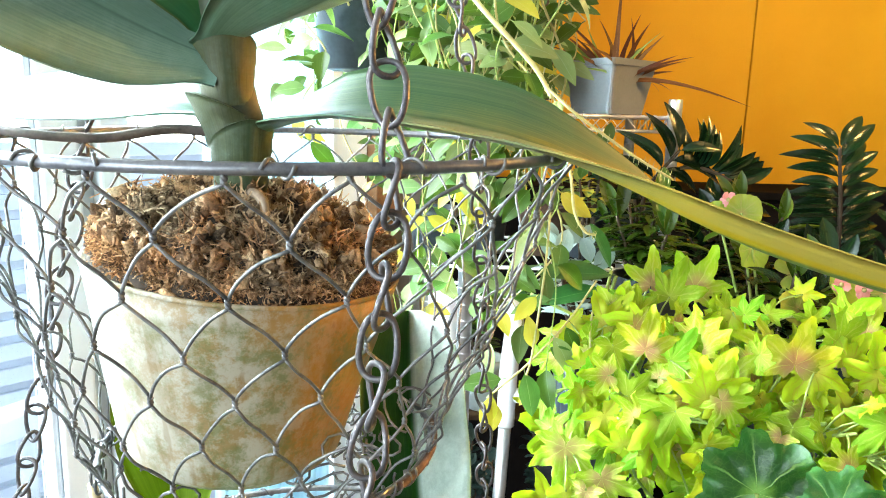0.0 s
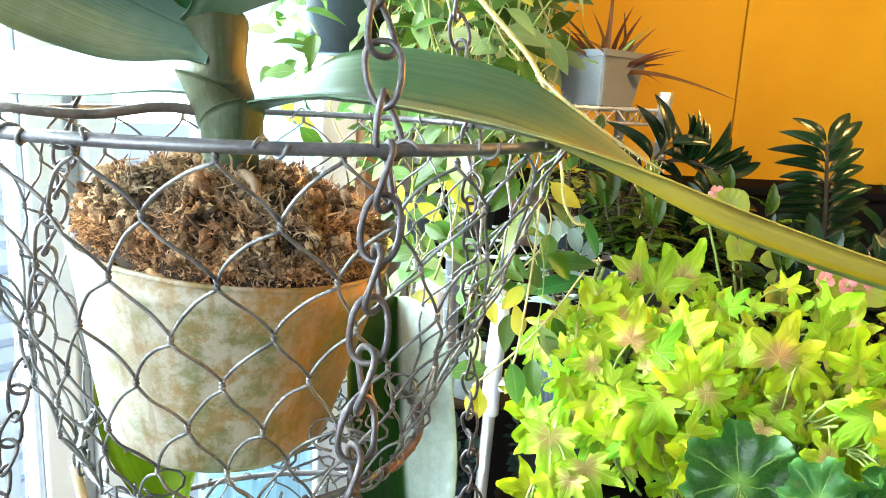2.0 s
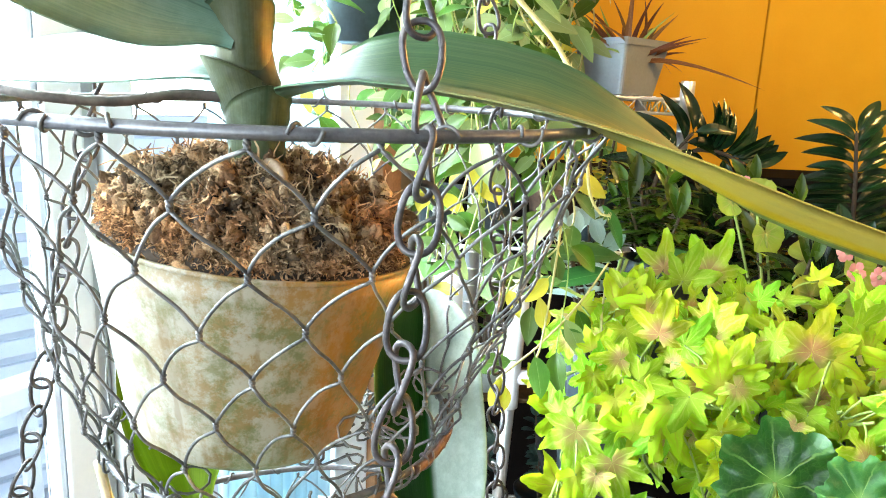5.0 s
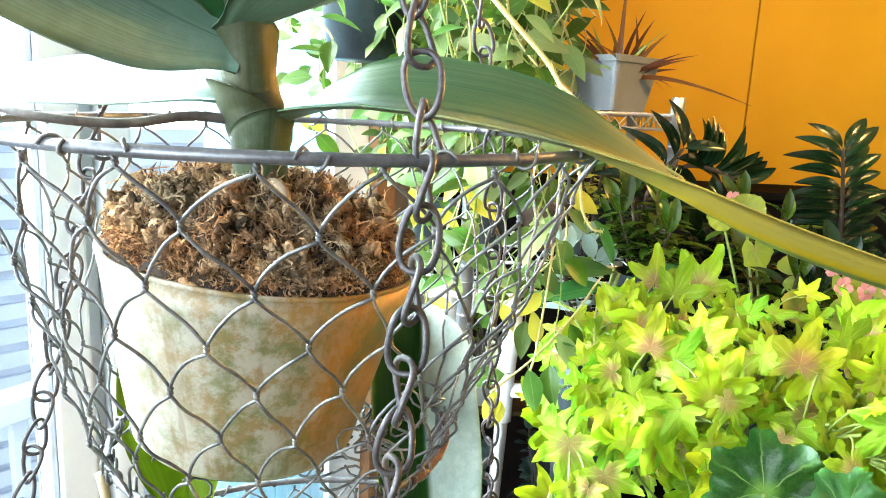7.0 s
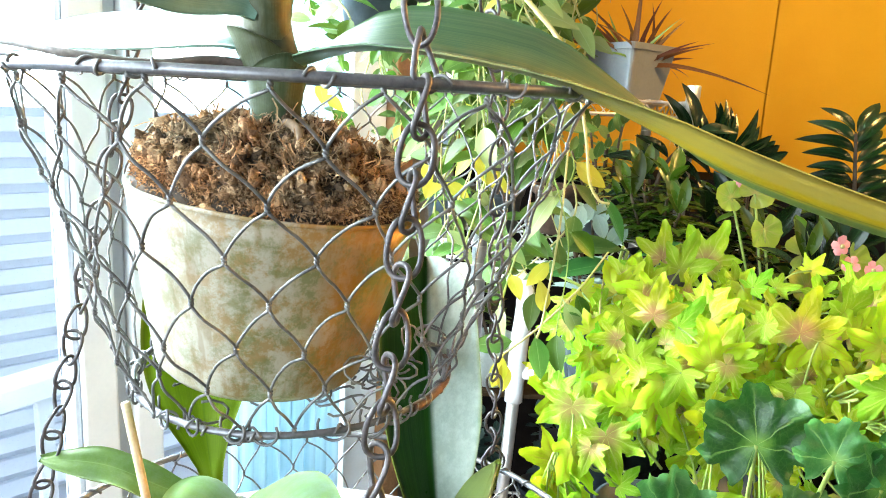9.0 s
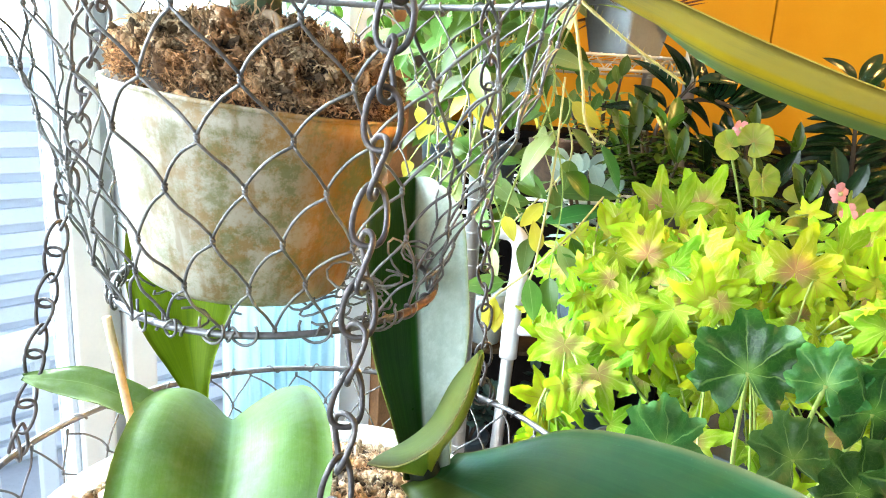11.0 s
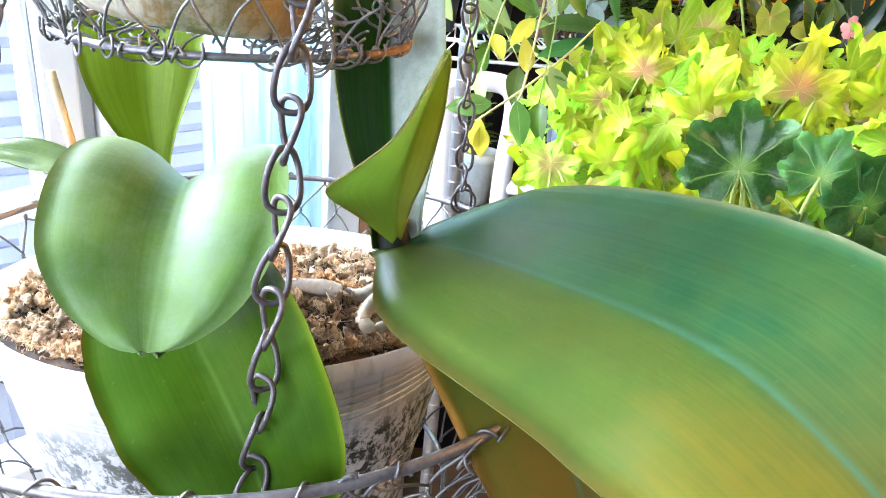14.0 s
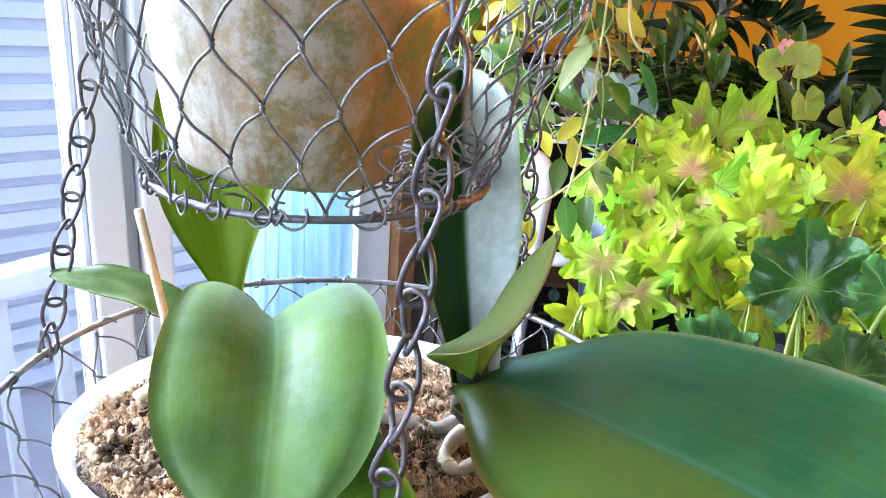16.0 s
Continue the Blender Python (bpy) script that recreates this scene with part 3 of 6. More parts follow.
def sheet(bm, rows, uvs, thick):
    """A skin over rows of points with a second one below it, closed at the edge."""
    uv = bm.loops.layers.uv.verify()
    nr, nc = len(rows), len(rows[0])
    nrm = [[None] * nc for _ in range(nr)]
    for i in range(nr):
        for j in range(nc):
            a = rows[min(i + 1, nr - 1)][j] - rows[max(i - 1, 0)][j]
            b = rows[i][min(j + 1, nc - 1)] - rows[i][max(j - 1, 0)]
            n = b.cross(a)
            nrm[i][j] = n.normalized() if n.length > 1e-12 else Vector((0, 0, 1))
    layers = []
    for k in (0, 1):
        layers.append([[bm.verts.new(rows[i][j] - nrm[i][j] * thick * k * (1 if 0 < j < nc - 1 else 0.3)) for j in range(nc)] for i in range(nr)])

    def quad(vs, us):
        f = bm.faces.new(vs)
        for lp, c in zip(f.loops, us):
            lp[uv].uv = c

    for k in (0, 1):
        L = layers[k]
        for i in range(nr - 1):
            for j in range(nc - 1):
                ix = ((i, j), (i, j + 1), (i + 1, j + 1), (i + 1, j))
                if k:
                    ix = ix[::-1]
                quad([L[a][b] for a, b in ix], [uvs[a][b] for a, b in ix])
    edge = [(i, 0) for i in range(nr)] + [(nr - 1, j) for j in range(1, nc)] + [(i, nc - 1) for i in range(nr - 2, -1, -1)] + [(0, j) for j in range(nc - 2, 0, -1)]
    for a, b in zip(edge, edge[1:] + edge[:1]):
        quad([layers[0][b[0]][b[1]], layers[0][a[0]][a[1]], layers[1][a[0]][a[1]], layers[1][b[0]][b[1]]], [uvs[b[0]][b[1]], uvs[a[0]][a[1]], uvs[a[0]][a[1]], uvs[b[0]][b[1]]])
    return bm


def big_leaf(mid, sides, width, fold=20.0, curl=0.0, base=0.35, belly=0.5, thick=0.0018, wave=0.0, tip=0.5, fold_end=None, seed=0, nr=34, nc=13, lop=1.0, fold_from=0.0):
    """A broad leaf along the line mid. sides: the direction from midrib to the u = 1 edge, along the leaf. fold: degrees by which both halves rise."""
    fine = 8 * (nr - 1)
    steps = [1 - (1 - i / (nr - 1)) ** 1.7 for i in range(nr)]
    mids, dirs = curve_points(mid, fine), curve_points(sides, fine)
    pts, sd = [mids[round(s * fine)] for s in steps], [dirs[round(s * fine)] for s in steps]
    fold_end = fold if fold_end is None else fold_end
    rows, uvs = [], []
    for i, p in enumerate(pts[:-1]):
        s = steps[i]
        k = round(s * fine)
        d = (mids[min(k + 4, fine)] - mids[max(k - 4, 0)]).normalized()
        b = sd[i] - d * sd[i].dot(d)
        b.normalize()
        up = b.cross(d)
        if s < belly:
            w = base + (1 - base) * math.sin(ease(0, belly, s) * math.pi / 2)
        else:
            w = max(1 - ((s - belly) / (1 - belly)) ** (2 / tip * 0.55), 0.0) ** 0.55
        h = max(width / 2 * w, 0.0004)
        f = radians(fold + (fold_end - fold) * max(s - fold_from, 0.0) / (1 - fold_from))
        row, urow = [], []
        for j in range(nc):
            v = 2 * j / (nc - 1) - 1
            a = abs(v)
            hh = h * (lop if v > 0 else 1.0)
            rise = (math.sqrt(a * a + 0.004) - 0.0632) * math.sin(f) + curl * a * a * a
            wob = wave * noise.noise(Vector((s * 5 + seed, v * 1.5, seed * 3.7))) * a
            row.append(p + b * (v * hh * math.cos(f)) + up * (hh * rise + wob))
            urow.append((0.5 + 0.5 * v, s))
        rows.append(row)
        uvs.append(urow)
    bm = bmesh.new()
    return sheet(bm, rows, uvs, thick)


def small_leaf(name, material, length, width, fold=15.0, droop=0.2, belly=0.45, point=1.0, stalk=0.12, nr=9, nc=5, wave=0.0):
    """Shared mesh: from the origin along +y, upper face +z."""
    bm = bmesh.new()
    uv = bm.loops.layers.uv.verify()
    grid = []
    f = radians(fold)
    for i in range(nr):
        s = i / (nr - 1)
        y = length * (stalk + (1 - stalk) * s)
        z = -droop * length * s * s
        if s < belly:
            w = math.sin(s / belly * math.pi / 2) ** 0.8
        else:
            w = max(1 - ((s - belly) / (1 - belly)) ** (2.2 / point), 0) ** 0.8
        h = max(w * width / 2, width * 0.012)
        row = []
        for j in range(nc):
            v = 2 * j / (nc - 1) - 1
            zz = z + abs(v) * h * math.sin(f) + wave * width * math.sin(s * 11 + v * 2) * abs(v)
            row.append((bm.verts.new((v * h * math.cos(f), y, zz)), (0.5 + 0.5 * v, s)))
        grid.append(row)
    for i in range(nr - 1):
        for j in range(nc - 1):
            q = (grid[i][j], grid[i][j + 1], grid[i + 1][j + 1], grid[i + 1][j])
            face = bm.faces.new([a for a, _ in q])
            for lp, (_, c) in zip(face.loops, q):
                lp[uv].uv = c
    if stalk > 0:
        n0 = len(bm.faces)
        tube(bm, [(0, 0, 0), (0, length * stalk * 0.5, length * 0.01), (0, length * stalk * 1.15, 0)], width * 0.03, 4)
        for face in list(bm.faces)[n0:]:
            for lp in face.loops:
                lp[uv].uv = (0.5, 0.0)
    return to_mesh(name, bm, material)


def fan_leaf(name, material, outline, size, cup=0.15, ripple=0.05, seed=0, rings=(0.3, 0.62, 0.85, 1.0)):
    """Shared mesh of a leaf whose outline is (degrees from +y, radius) round the stalk at the origin."""
    bm = bmesh.new()
    uv = bm.loops.layers.uv.verify()
    centre = bm.verts.new((0, 0, 0))
    levels = []
    for k in rings:
        lev = []
        for i, (a, r) in enumerate(outline):
            t = radians(a)
            q = r * k
            x, y = q * math.sin(t), q * math.cos(t)
            z = cup * q * q - 0.35 * cup * max(q - 0.6, 0) * 2 + ripple * q * noise.noise(Vector((x * 3 + seed * 5.1, y * 3, seed * 2.3)))
            lev.append((bm.verts.new((x * size, y * size, z * size)), (x, y)))
        levels.append(lev)
    n = len(outline)

    def face(items):
        fc = bm.faces.new([a for a, _ in items])
        for lp, (_, c) in zip(fc.loops, items):
            lp[uv].uv = c

    for i in range(n - 1):
        face([(centre, (0, 0)), levels[0][i + 1], levels[0][i]])
        for a, b in zip(levels, levels[1:]):
            face([a[i], a[i + 1], b[i + 1], b[i]])
    return to_mesh(name, bm, material)


def star_outline(rng):
    tips = [(-110, 0.62), (-54, 0.87), (0, 1.0), (54, 0.87), (110, 0.62)]
    out = [(-172, 0.10), (-148, 0.32)]
    for k, (a, r) in enumerate(tips):
        r *= rng.uniform(0.88, 1.1)
        a += rng.uniform(-5, 5)
        for step, part_ in ((-22, 0.54), (-17, 0.63), (-13, 0.74), (-9, 0.80), (-5, 0.90), (-2, 0.97), (0, 1.0), (2, 0.97), (5, 0.90), (9, 0.80), (13, 0.74), (17, 0.63), (22, 0.54)):
            out.append((a + step, r * part_ * (rng.uniform(0.97, 1.04) if step else 1.0)))
        if k < 4:
            out.append(((a + tips[k + 1][0]) / 2, 0.43 * rng.uniform(0.92, 1.12)))
    return out + [(148, 0.32), (172, 0.10)]


def round_outline(rng, scallop=0.07, lobes=7, notch=0.2, depth=0.12):
    out, n = [], 72
    for i in range(n + 1):
        a = -172 + 344 * i / n
        r = 0.92 + depth * math.cos(radians(a) * lobes * 360 / 344) * 0.5 + scallop * 0.5 * (abs(math.sin(radians(a) * 10.5)) - 0.5) * 2
        r *= 0.58 + 0.42 * math.cos(radians(a) / 2)
        if abs(a) > 150:
            r *= notch + (1 - notch) * (172 - abs(a)) / 22
        out.append((a, r * rng.uniform(0.985, 1.015)))
    return out


def leaf_pose(base, along, normal, size=1.0):
    y = Vector(along).normalized()
    z = Vector(normal)
    z = z - y * z.dot(y)
    z = z.normalized() if z.length > 1e-5 else y.orthogonal().normalized()
    x = y.cross(z)
    m = Matrix((x, y, z)).transposed().to_4x4()
    return Matrix.Translation(base) @ m @ Matrix.Diagonal((size, size, size, 1))


# ---- the room ----
def prism(points, z0, z1):
    bm = bmesh.new()
    a = [bm.verts.new((x, y, z0)) for x, y in points]
    b = [bm.verts.new((x, y, z1)) for x, y in points]
    bm.faces.new(a[::-1])
    bm.faces.new(b)
    for k in range(len(a)):
        j = (k + 1) % len(a)
        bm.faces.new((a[k], a[j], b[j], b[k]))
    bmesh.ops.recalc_face_normals(bm, faces=bm.faces[:])
    return bm


SE = SC + SD * 2.81
PLAN = [(-0.16, 2.15), (3.0, 2.15), (3.0, -3.0), (SE.x - 0.1, -3.0), (SC.x - 0.12, SC.y), (WC.x - 0.12, WC.y + 0.09)]
structure("floor", prism(PLAN, -0.1, 0.0), M_FLOOR, "brown wooden floor of the room", "floor")
structure("ceiling", prism(PLAN, 2.5, 2.6), M_CEIL, "warm white painted ceiling", "ceiling")

bm = bmesh.new()
box(bm, (-0.14, 2.02, 0.0), (3.0, 2.15, 2.5))
wall_north = structure("wall_north", bm, M_ROOM, "orange panelled wall behind the plants", "wall")
bm = bmesh.new()
box(bm, (0, 0, 0), (0.756, 0.018, 2.35), 0.003)
panel_me = to_mesh("panel", bm, M_ORANGE, False)
for px in (0.108, 0.868, 1.628):
    piece("panel", panel_me, pose(px, 2.001, 0.08), wall_north)
bm = bmesh.new()
box(bm, (0, 0, 0), (0.215, 0.018, 2.35), 0.003)
piece("panel", to_mesh("panel", bm, M_ORANGE, False), pose(-0.111, 2.001, 0.08), wall_north)
bm = bmesh.new()
box(bm, (-0.1, 1.985, 2.436), (3.0, 2.02, 2.498), 0.004)
structure("trim", bm, M_CEIL, "pale cornice strip above the orange panels", "trim")
bm = bmesh.new()
box(bm, (2.9, -3.0, 0.0), (3.0, 2.02, 2.5))
structure("wall_east", bm, M_ROOM, "warm beige painted wall", "wall")
bm = bmesh.new()
box(bm, (SE.x - 0.1, -3.0, 0.0), (2.9, -2.9, 2.5))
structure("wall_south", bm, M_ROOM, "warm beige painted wall", "wall")


def wall_box(bm, s0, s1, d0, d1, z0, z1, bevel=0.0):
    """A box in the window wall: along it, into the room, and up."""
    m = Matrix((WD, WN, Vector((0, 0, 1)))).transposed().to_4x4()
    return box(bm, (s0, d0, z0), (s1, d1, z1), bevel, Matrix.Translation(WC) @ m)


bm = bmesh.new()
wall_box(bm, -0.06, 2.6, -0.13, 0.0, 0.0, 0.55)
wall_box(bm, -0.06, 2.6, -0.13, 0.0, 2.32, 2.5)
wall_box(bm, -0.06, 0.048, -0.13, 0.0, 0.55, 2.32)
box(bm, (-0.14, 1.40, 0.0), (-0.04, 2.02, 2.5))
wall_box(bm, 2.45, 2.6, -0.13, 0.0, 0.55, 2.32)
wall_west = structure("wall_west", bm, M_ROOM, "window wall with a wide opening", "wall")

bm = bmesh.new()
sm = Matrix.Translation(SC) @ Matrix((SD, SN, Vector((0, 0, 1)))).transposed().to_4x4()
box(bm, (0.0, -0.13, 0.0), (2.85, 0.0, 0.75), 0, sm)
box(bm, (0.0, -0.13, 2.38), (2.85, 0.0, 2.5), 0, sm)
box(bm, (0.0, -0.13, 0.75), (0.35, 0.0, 2.38), 0, sm)
box(bm, (2.45, -0.13, 0.75), (2.85, 0.0, 2.38), 0, sm)
structure("wall_southwest", bm, M_ROOM, "wall with the side window", "wall")
window = thing("window_1", wall_point(1.2, 0, 0.55), "white framed window with tall glass panes", "window", kind="structure")
bm = bmesh.new()
wall_box(bm, 0.050, 0.100, -0.10, 0.035, 0.55, 2.32, 0.003)
part("jamb", bm, M_JAMB, window, "brown wooden jamb", False)
for s0, s1 in ((0.102, 0.185), (0.545, 0.586), (0.611, 0.660), (1.44, 1.52), (2.36, 2.44)):
    bm = bmesh.new()
    wall_box(bm, s0, s1, -0.075, 0.012, 0.62, 2.25, 0.004)
    sash = part("window_frame", bm, M_FRAME, window, "white upright", False)
    if s0 == 0.611:
        near_sash = sash
bm = bmesh.new()
wall_box(bm, 0.587, 0.610, -0.065, -0.012, 0.62, 2.25, 0.003)
part("gasket", bm, M_GASKET, near_sash, "grey seal between the sashes", False)
bm = bmesh.new()
wall_box(bm, 0.661, 0.669, -0.055, 0.004, 0.62, 2.25, 0.002)
part("gasket", bm, M_GASKET, near_sash, "grey seal between the sashes", False)
for z0, z1 in ((0.552, 0.62), (2.25, 2.318)):
    bm = bmesh.new()
    wall_box(bm, 0.102, 2.448, -0.075, 0.012, z0, z1, 0.004)
    part("window_frame", bm, M_FRAME, window, "white rail", False)
for s0, s1 in ((0.187, 0.543), (0.671, 1.438), (1.522, 2.358)):
    bm = bmesh.new()
    wall_box(bm, s0, s1, -0.040, -0.036, 0.622, 2.248)
    pane = part("pane", bm, M_GLASS, window, "clear glass pane", False)
    pane.visible_shadow = False

# pale blue curtain just inside the far sash
bm = bmesh.new()
rows_c, uv_c = [], []
for i in range(2):
    z = 0.75 + i * 1.45
    rows_c.append([wall_point(0.215 + 0.225 * j / 60, 0.026 + 0.011 * math.sin(j * 0.9) + 0.003 * math.sin(j * 2.3), z) for j in range(61)])
    uv_c.append([(j / 60, i) for j in range(61)])
sheet(bm, rows_c, uv_c, 0.0008)
tagged(part("curtain", bm, M_SHEER), "pale blue pleated curtain beside the window", "curtain")

# ---- outside ----
bm = bmesh.new()
bmesh.ops.create_grid(bm, x_segments=2, y_segments=2, size=600.0, matrix=Matrix.Translation((0, 0, -0.6)))
structure("ground", bm, M_OUTGROUND, "pale paving outside the window", "ground")

OUT = Vector((-2.6, 2.6, 0.0))


def out_pose(a, depth, z):
    """Places beyond the window: a along the neighbour's wall."""
    return OUT + WD * a - WN * depth + Vector((0, 0, z))


house = thing("neighbour_house", out_pose(0, 0, -0.6), "white house wall with pale lap siding", "house")
hm = Matrix.Translation(OUT) @ Matrix((WD, -WN, Vector((0, 0, 1)))).transposed().to_4x4()
bm = bmesh.new()
box(bm, (-4.0, 0.05, -0.6), (4.0, 0.3, 5.2), 0, hm)
part("wall", bm, M_SIDINGSHADE, house, "backing whose blue-grey gives the boards' shadow lines", False)
bm = bmesh.new()
box(bm, (-4.0, -0.012, 0), (4.0, 0.045, 0.072), 0.006)
for v in bm.verts:
    if v.co.z > 0.05:
        v.co.y += 0.03
board_me = to_mesh("siding_board", bm, M_SIDING, False)
for k in range(46):
    piece("siding_board", board_me, hm @ pose(0, 0, -0.55 + 0.122 * k), house)

rail = thing("deck_railing", wall_point(1.4, -1.0, -0.6), "white deck railing with slim balusters", "railing")
rm = Matrix.Translation(WC - WN * 0.95) @ Matrix((WD, -WN, Vector((0, 0, 1)))).transposed().to_4x4()
bm = bmesh.new()
box(bm, (0.2, -0.05, 0.72), (4.2, 0.05, 0.78), 0.006, rm @ pose(0, 0, 0, 0, 6, 0))
part("handrail", bm, M_SIDING, rail, "white sloping handrail", False)
bm = bmesh.new()
box(bm, (-0.02, -0.02, -0.6), (0.02, 0.02, 0.70), 0.004)
bal_me = to_mesh("baluster", bm, M_SIDING, False)
for k in range(28):
    piece("baluster", bal_me, rm @ pose(0.3 + 0.14 * k, 0, -0.012 - 0.0147 * k), rail)

# ---- hanging tiers ----
HX, HY = -0.068, 0.307
TOP_Z, MID_Z, LOW_Z = 1.4895, 1.3465, 1.2290
LEANX = radians(1.4)
basket = thing("hanging_basket", (HX, HY, 1.08), "two-tier wire basket on rusty chains, grey with netting", "hanging basket")


def ring_point(r, a, z, cx=HX, cy=HY):
    """On a ring; those of the upper tier tip up slightly at their far side."""
    x, y = r * math.cos(a), r * math.sin(a)
    return Vector((cx + x, cy + y, z + (y * math.sin(LEANX) if z > 1.3 else 0.0)))


def bar_ring(r, z, bar, material, label, name, cx=HX, cy=HY):
    bm = bmesh.new()
    tube(bm, [ring_point(r * (1 + 0.006 * math.sin(3 * a)), a, z, cx, cy) for a in (2 * math.pi * k / 96 for k in range(96))], bar, 8, True)
    return part(name, bm, material, basket, label)


bar_ring(0.1255, TOP_Z, 0.0019, M_RING, "grey steel bar", "upper_rim")
bar_ring(0.078, MID_Z, 0.0016, M_RING, "grey steel bar, rusty in places", "upper_base_ring", -0.080, 0.316)
bar_ring(0.166, LOW_Z, 0.0021, M_RING, "grey steel bar", "lower_rim")
bar_ring(0.105, 1.10, 0.0018, M_RING, "grey steel bar", "lower_base_ring")


def netting(rows, n, phase, wire, seed):
    """Twisted six-sided wire netting. rows: (radius, z, cx, cy) of the twists from bottom to top."""
    rng = random.Random(seed)
    bm = bmesh.new()
    knots = []
    for k, (r, z, cx, cy) in enumerate(rows):
        ring = []
        for i in range(n):
            a = phase + (i + 0.5 * (k % 2)) * 2 * math.pi / n + rng.uniform(-0.03, 0.03)
            p = ring_point(r + rng.uniform(-0.002, 0.002), a, z + rng.uniform(-0.0018, 0.0018), cx, cy)
            t = Vector((-math.sin(a), math.cos(a), 0))
            ring.append((p, t))
        knots.append(ring)
    half = 0.0014
    for k in range(len(rows)):
        for i in range(n):
            p, t = knots[k][i]
            # the twist: two strands wound round each other
            for ph in (0, math.pi):
                pts = []
                for q in range(7):
                    w = q / 6
                    an = ph + w * math.pi * 2.0
                    out = Vector((p.x - HX, p.y - HY, 0)).normalized()
                    pts.append(p + Vector((0, 0, (w - 0.5) * 2 * half)) + (t * math.cos(an) + out * math.sin(an)) * wire * 0.9)
                tube(bm, pts, wire, 5)
            if k + 1 < len(rows):
                for j in ((i, i - 1) if k % 2 == 0 else (i + 1, i)):
                    q, _ = knots[k + 1][j % n]
                    a0, b0 = p + Vector((0, 0, half)), q - Vector((0, 0, half))
                    d = b0 - a0
                    bow = Vector((p.x - HX, p.y - HY, 0)).normalized() * rng.uniform(-0.002, 0.003)
                    flat, rise = Vector((d.x, d.y, 0)), Vector((0, 0, d.z))
                    if d.dot(t) > 0:
                        # the shouldered strand: it climbs steeply, then bends over to the next twist
                        e = rng.uniform(-0.06, 0.06)
                        c = [a0, a0 + rise * 0.36 + flat * (0.22 + e) + bow * 0.5, a0 + rise * 0.74 + flat * (0.58 + e) + bow, b0]
                    else:
                        c = [a0, a0 + d * 0.33 + bow * 0.6 + rise * 0.05, a0 + d * 0.68 + bow, b0]
                    tube(bm, curve_points(c, 9), wire, 5)
    return bm


up_rows = []
for k in range(8):
    z = 1.3465 + 0.0197 * k + (0.003 if k else 0)
    f = k / 7
    r = 0.078 + (0.1245 - 0.078) * (f ** 0.85)
    up_rows.append((r, min(z, TOP_Z - 0.003), -0.080 + f * 0.012, 0.316 - f * 0.009))
part("upper_netting", netting(up_rows, 22, radians(-77), 0.00064, 11), M_WIRE, basket, "twisted grey wire netting", kind="stuff")
low_rows = [(0.106 + 0.058 * (k / 6) ** 0.8, 1.102 + 0.0208 * k, HX, HY) for k in range(7)]
part("lower_netting", netting(low_rows, 31, radians(-84), 0.00064, 12), M_WIRE, basket, "twisted grey wire netting", kind="stuff")

# loops that lash the netting to the bars, and the crumpled net under the pot
rng = random.Random(5)
bm = bmesh.new()
for r, z, n, cx, cy in ((0.1255, TOP_Z, 22, HX, HY), (0.078, MID_Z, 26, -0.080, 0.316), (0.166, LOW_Z, 30, HX, HY)):
    for i in range(n):
        a = 2 * math.pi * (i + rng.uniform(-0.35, 0.35)) / n
        turns, rr = rng.uniform(0.75, 1.15), rng.uniform(0.0025, 0.0030)
        pitch = rng.uniform(0.006, 0.014) * rng.choice((-1, 1, 1))
        pts = []
        for q in range(18):
            ph = 2 * math.pi * turns * q / 17
            aa = a + pitch * ph / (2 * math.pi) / r
            pts.append(ring_point(r + rr * math.cos(ph), aa, z + rr * math.sin(ph), cx, cy))
        tube(bm, pts, 0.00064, 5)
        if z == MID_Z:
            # the last row of the net hangs round the bar in slack loops
            w, h = rng.uniform(0.004, 0.008), rng.uniform(0.005, 0.009)
            loop = []
            for q in range(13):
                ph = math.pi * (q / 12 * 1.3 - 0.15)
                loop.append(ring_point(r + 0.003 * math.cos(ph), a + w * math.cos(ph) / r, z + 0.002 - h * math.sin(ph), cx, cy))
            tube(bm, loop, 0.00064, 5)
part("lashing", bm, M_WIRE, basket, "wire loops round the bars", kind="stuff")
bm = bmesh.new()
for i in range(85):
    a, r = rng.uniform(-0.9, 2.2) if i < 55 else rng.uniform(0, 6.28), rng.uniform(0.02, 0.078)
    c = ring_point(r, a, MID_Z + rng.uniform(-0.005, 0.003) + (0.02 * rng.random() if r > 0.06 and i < 55 else 0), -0.080, 0.316)
    e1 = Vector((rng.uniform(-1, 1), rng.uniform(-1, 1), rng.uniform(-0.3, 0.3))).normalized()
    e2 = e1.orthogonal().normalized()
    w, h = rng.uniform(0.006, 0.012), rng.uniform(0.003, 0.008)
    tube(bm, [c + e1 * math.cos(q * 0.62) * w + e2 * math.sin(q * 0.62) * h for q in range(9)], 0.00062, 5)
part("base_netting", bm, M_WIRE, basket, "crumpled dark wire under the pot", kind="stuff")
bm = bmesh.new()
for i in range(34):
    a, r = rng.uniform(-2.7, -0.2), rng.uniform(0.164, 0.168)
    c = ring_point(r, a, LOW_Z + rng.uniform(-0.006, 0.001))
    e1 = Vector((-math.sin(a) + rng.uniform(-0.5, 0.5), math.cos(a), rng.uniform(-0.5, 0.5))).normalized()
    e2 = (Vector((0, 0, 1)) + Vector((rng.uniform(-0.5, 0.5), rng.uniform(-0.5, 0.5), 0))).normalized()
    w, h = rng.uniform(0.0035, 0.007), rng.uniform(0.002, 0.005)
    tube(bm, [c + e1 * math.cos(q * 0.62) * w + e2 * math.sin(q * 0.62) * h for q in range(9)], 0.00062, 5)
part("rim_netting", bm, M_WIRE, basket, "crumpled grey wire along the lower bar", kind="stuff")
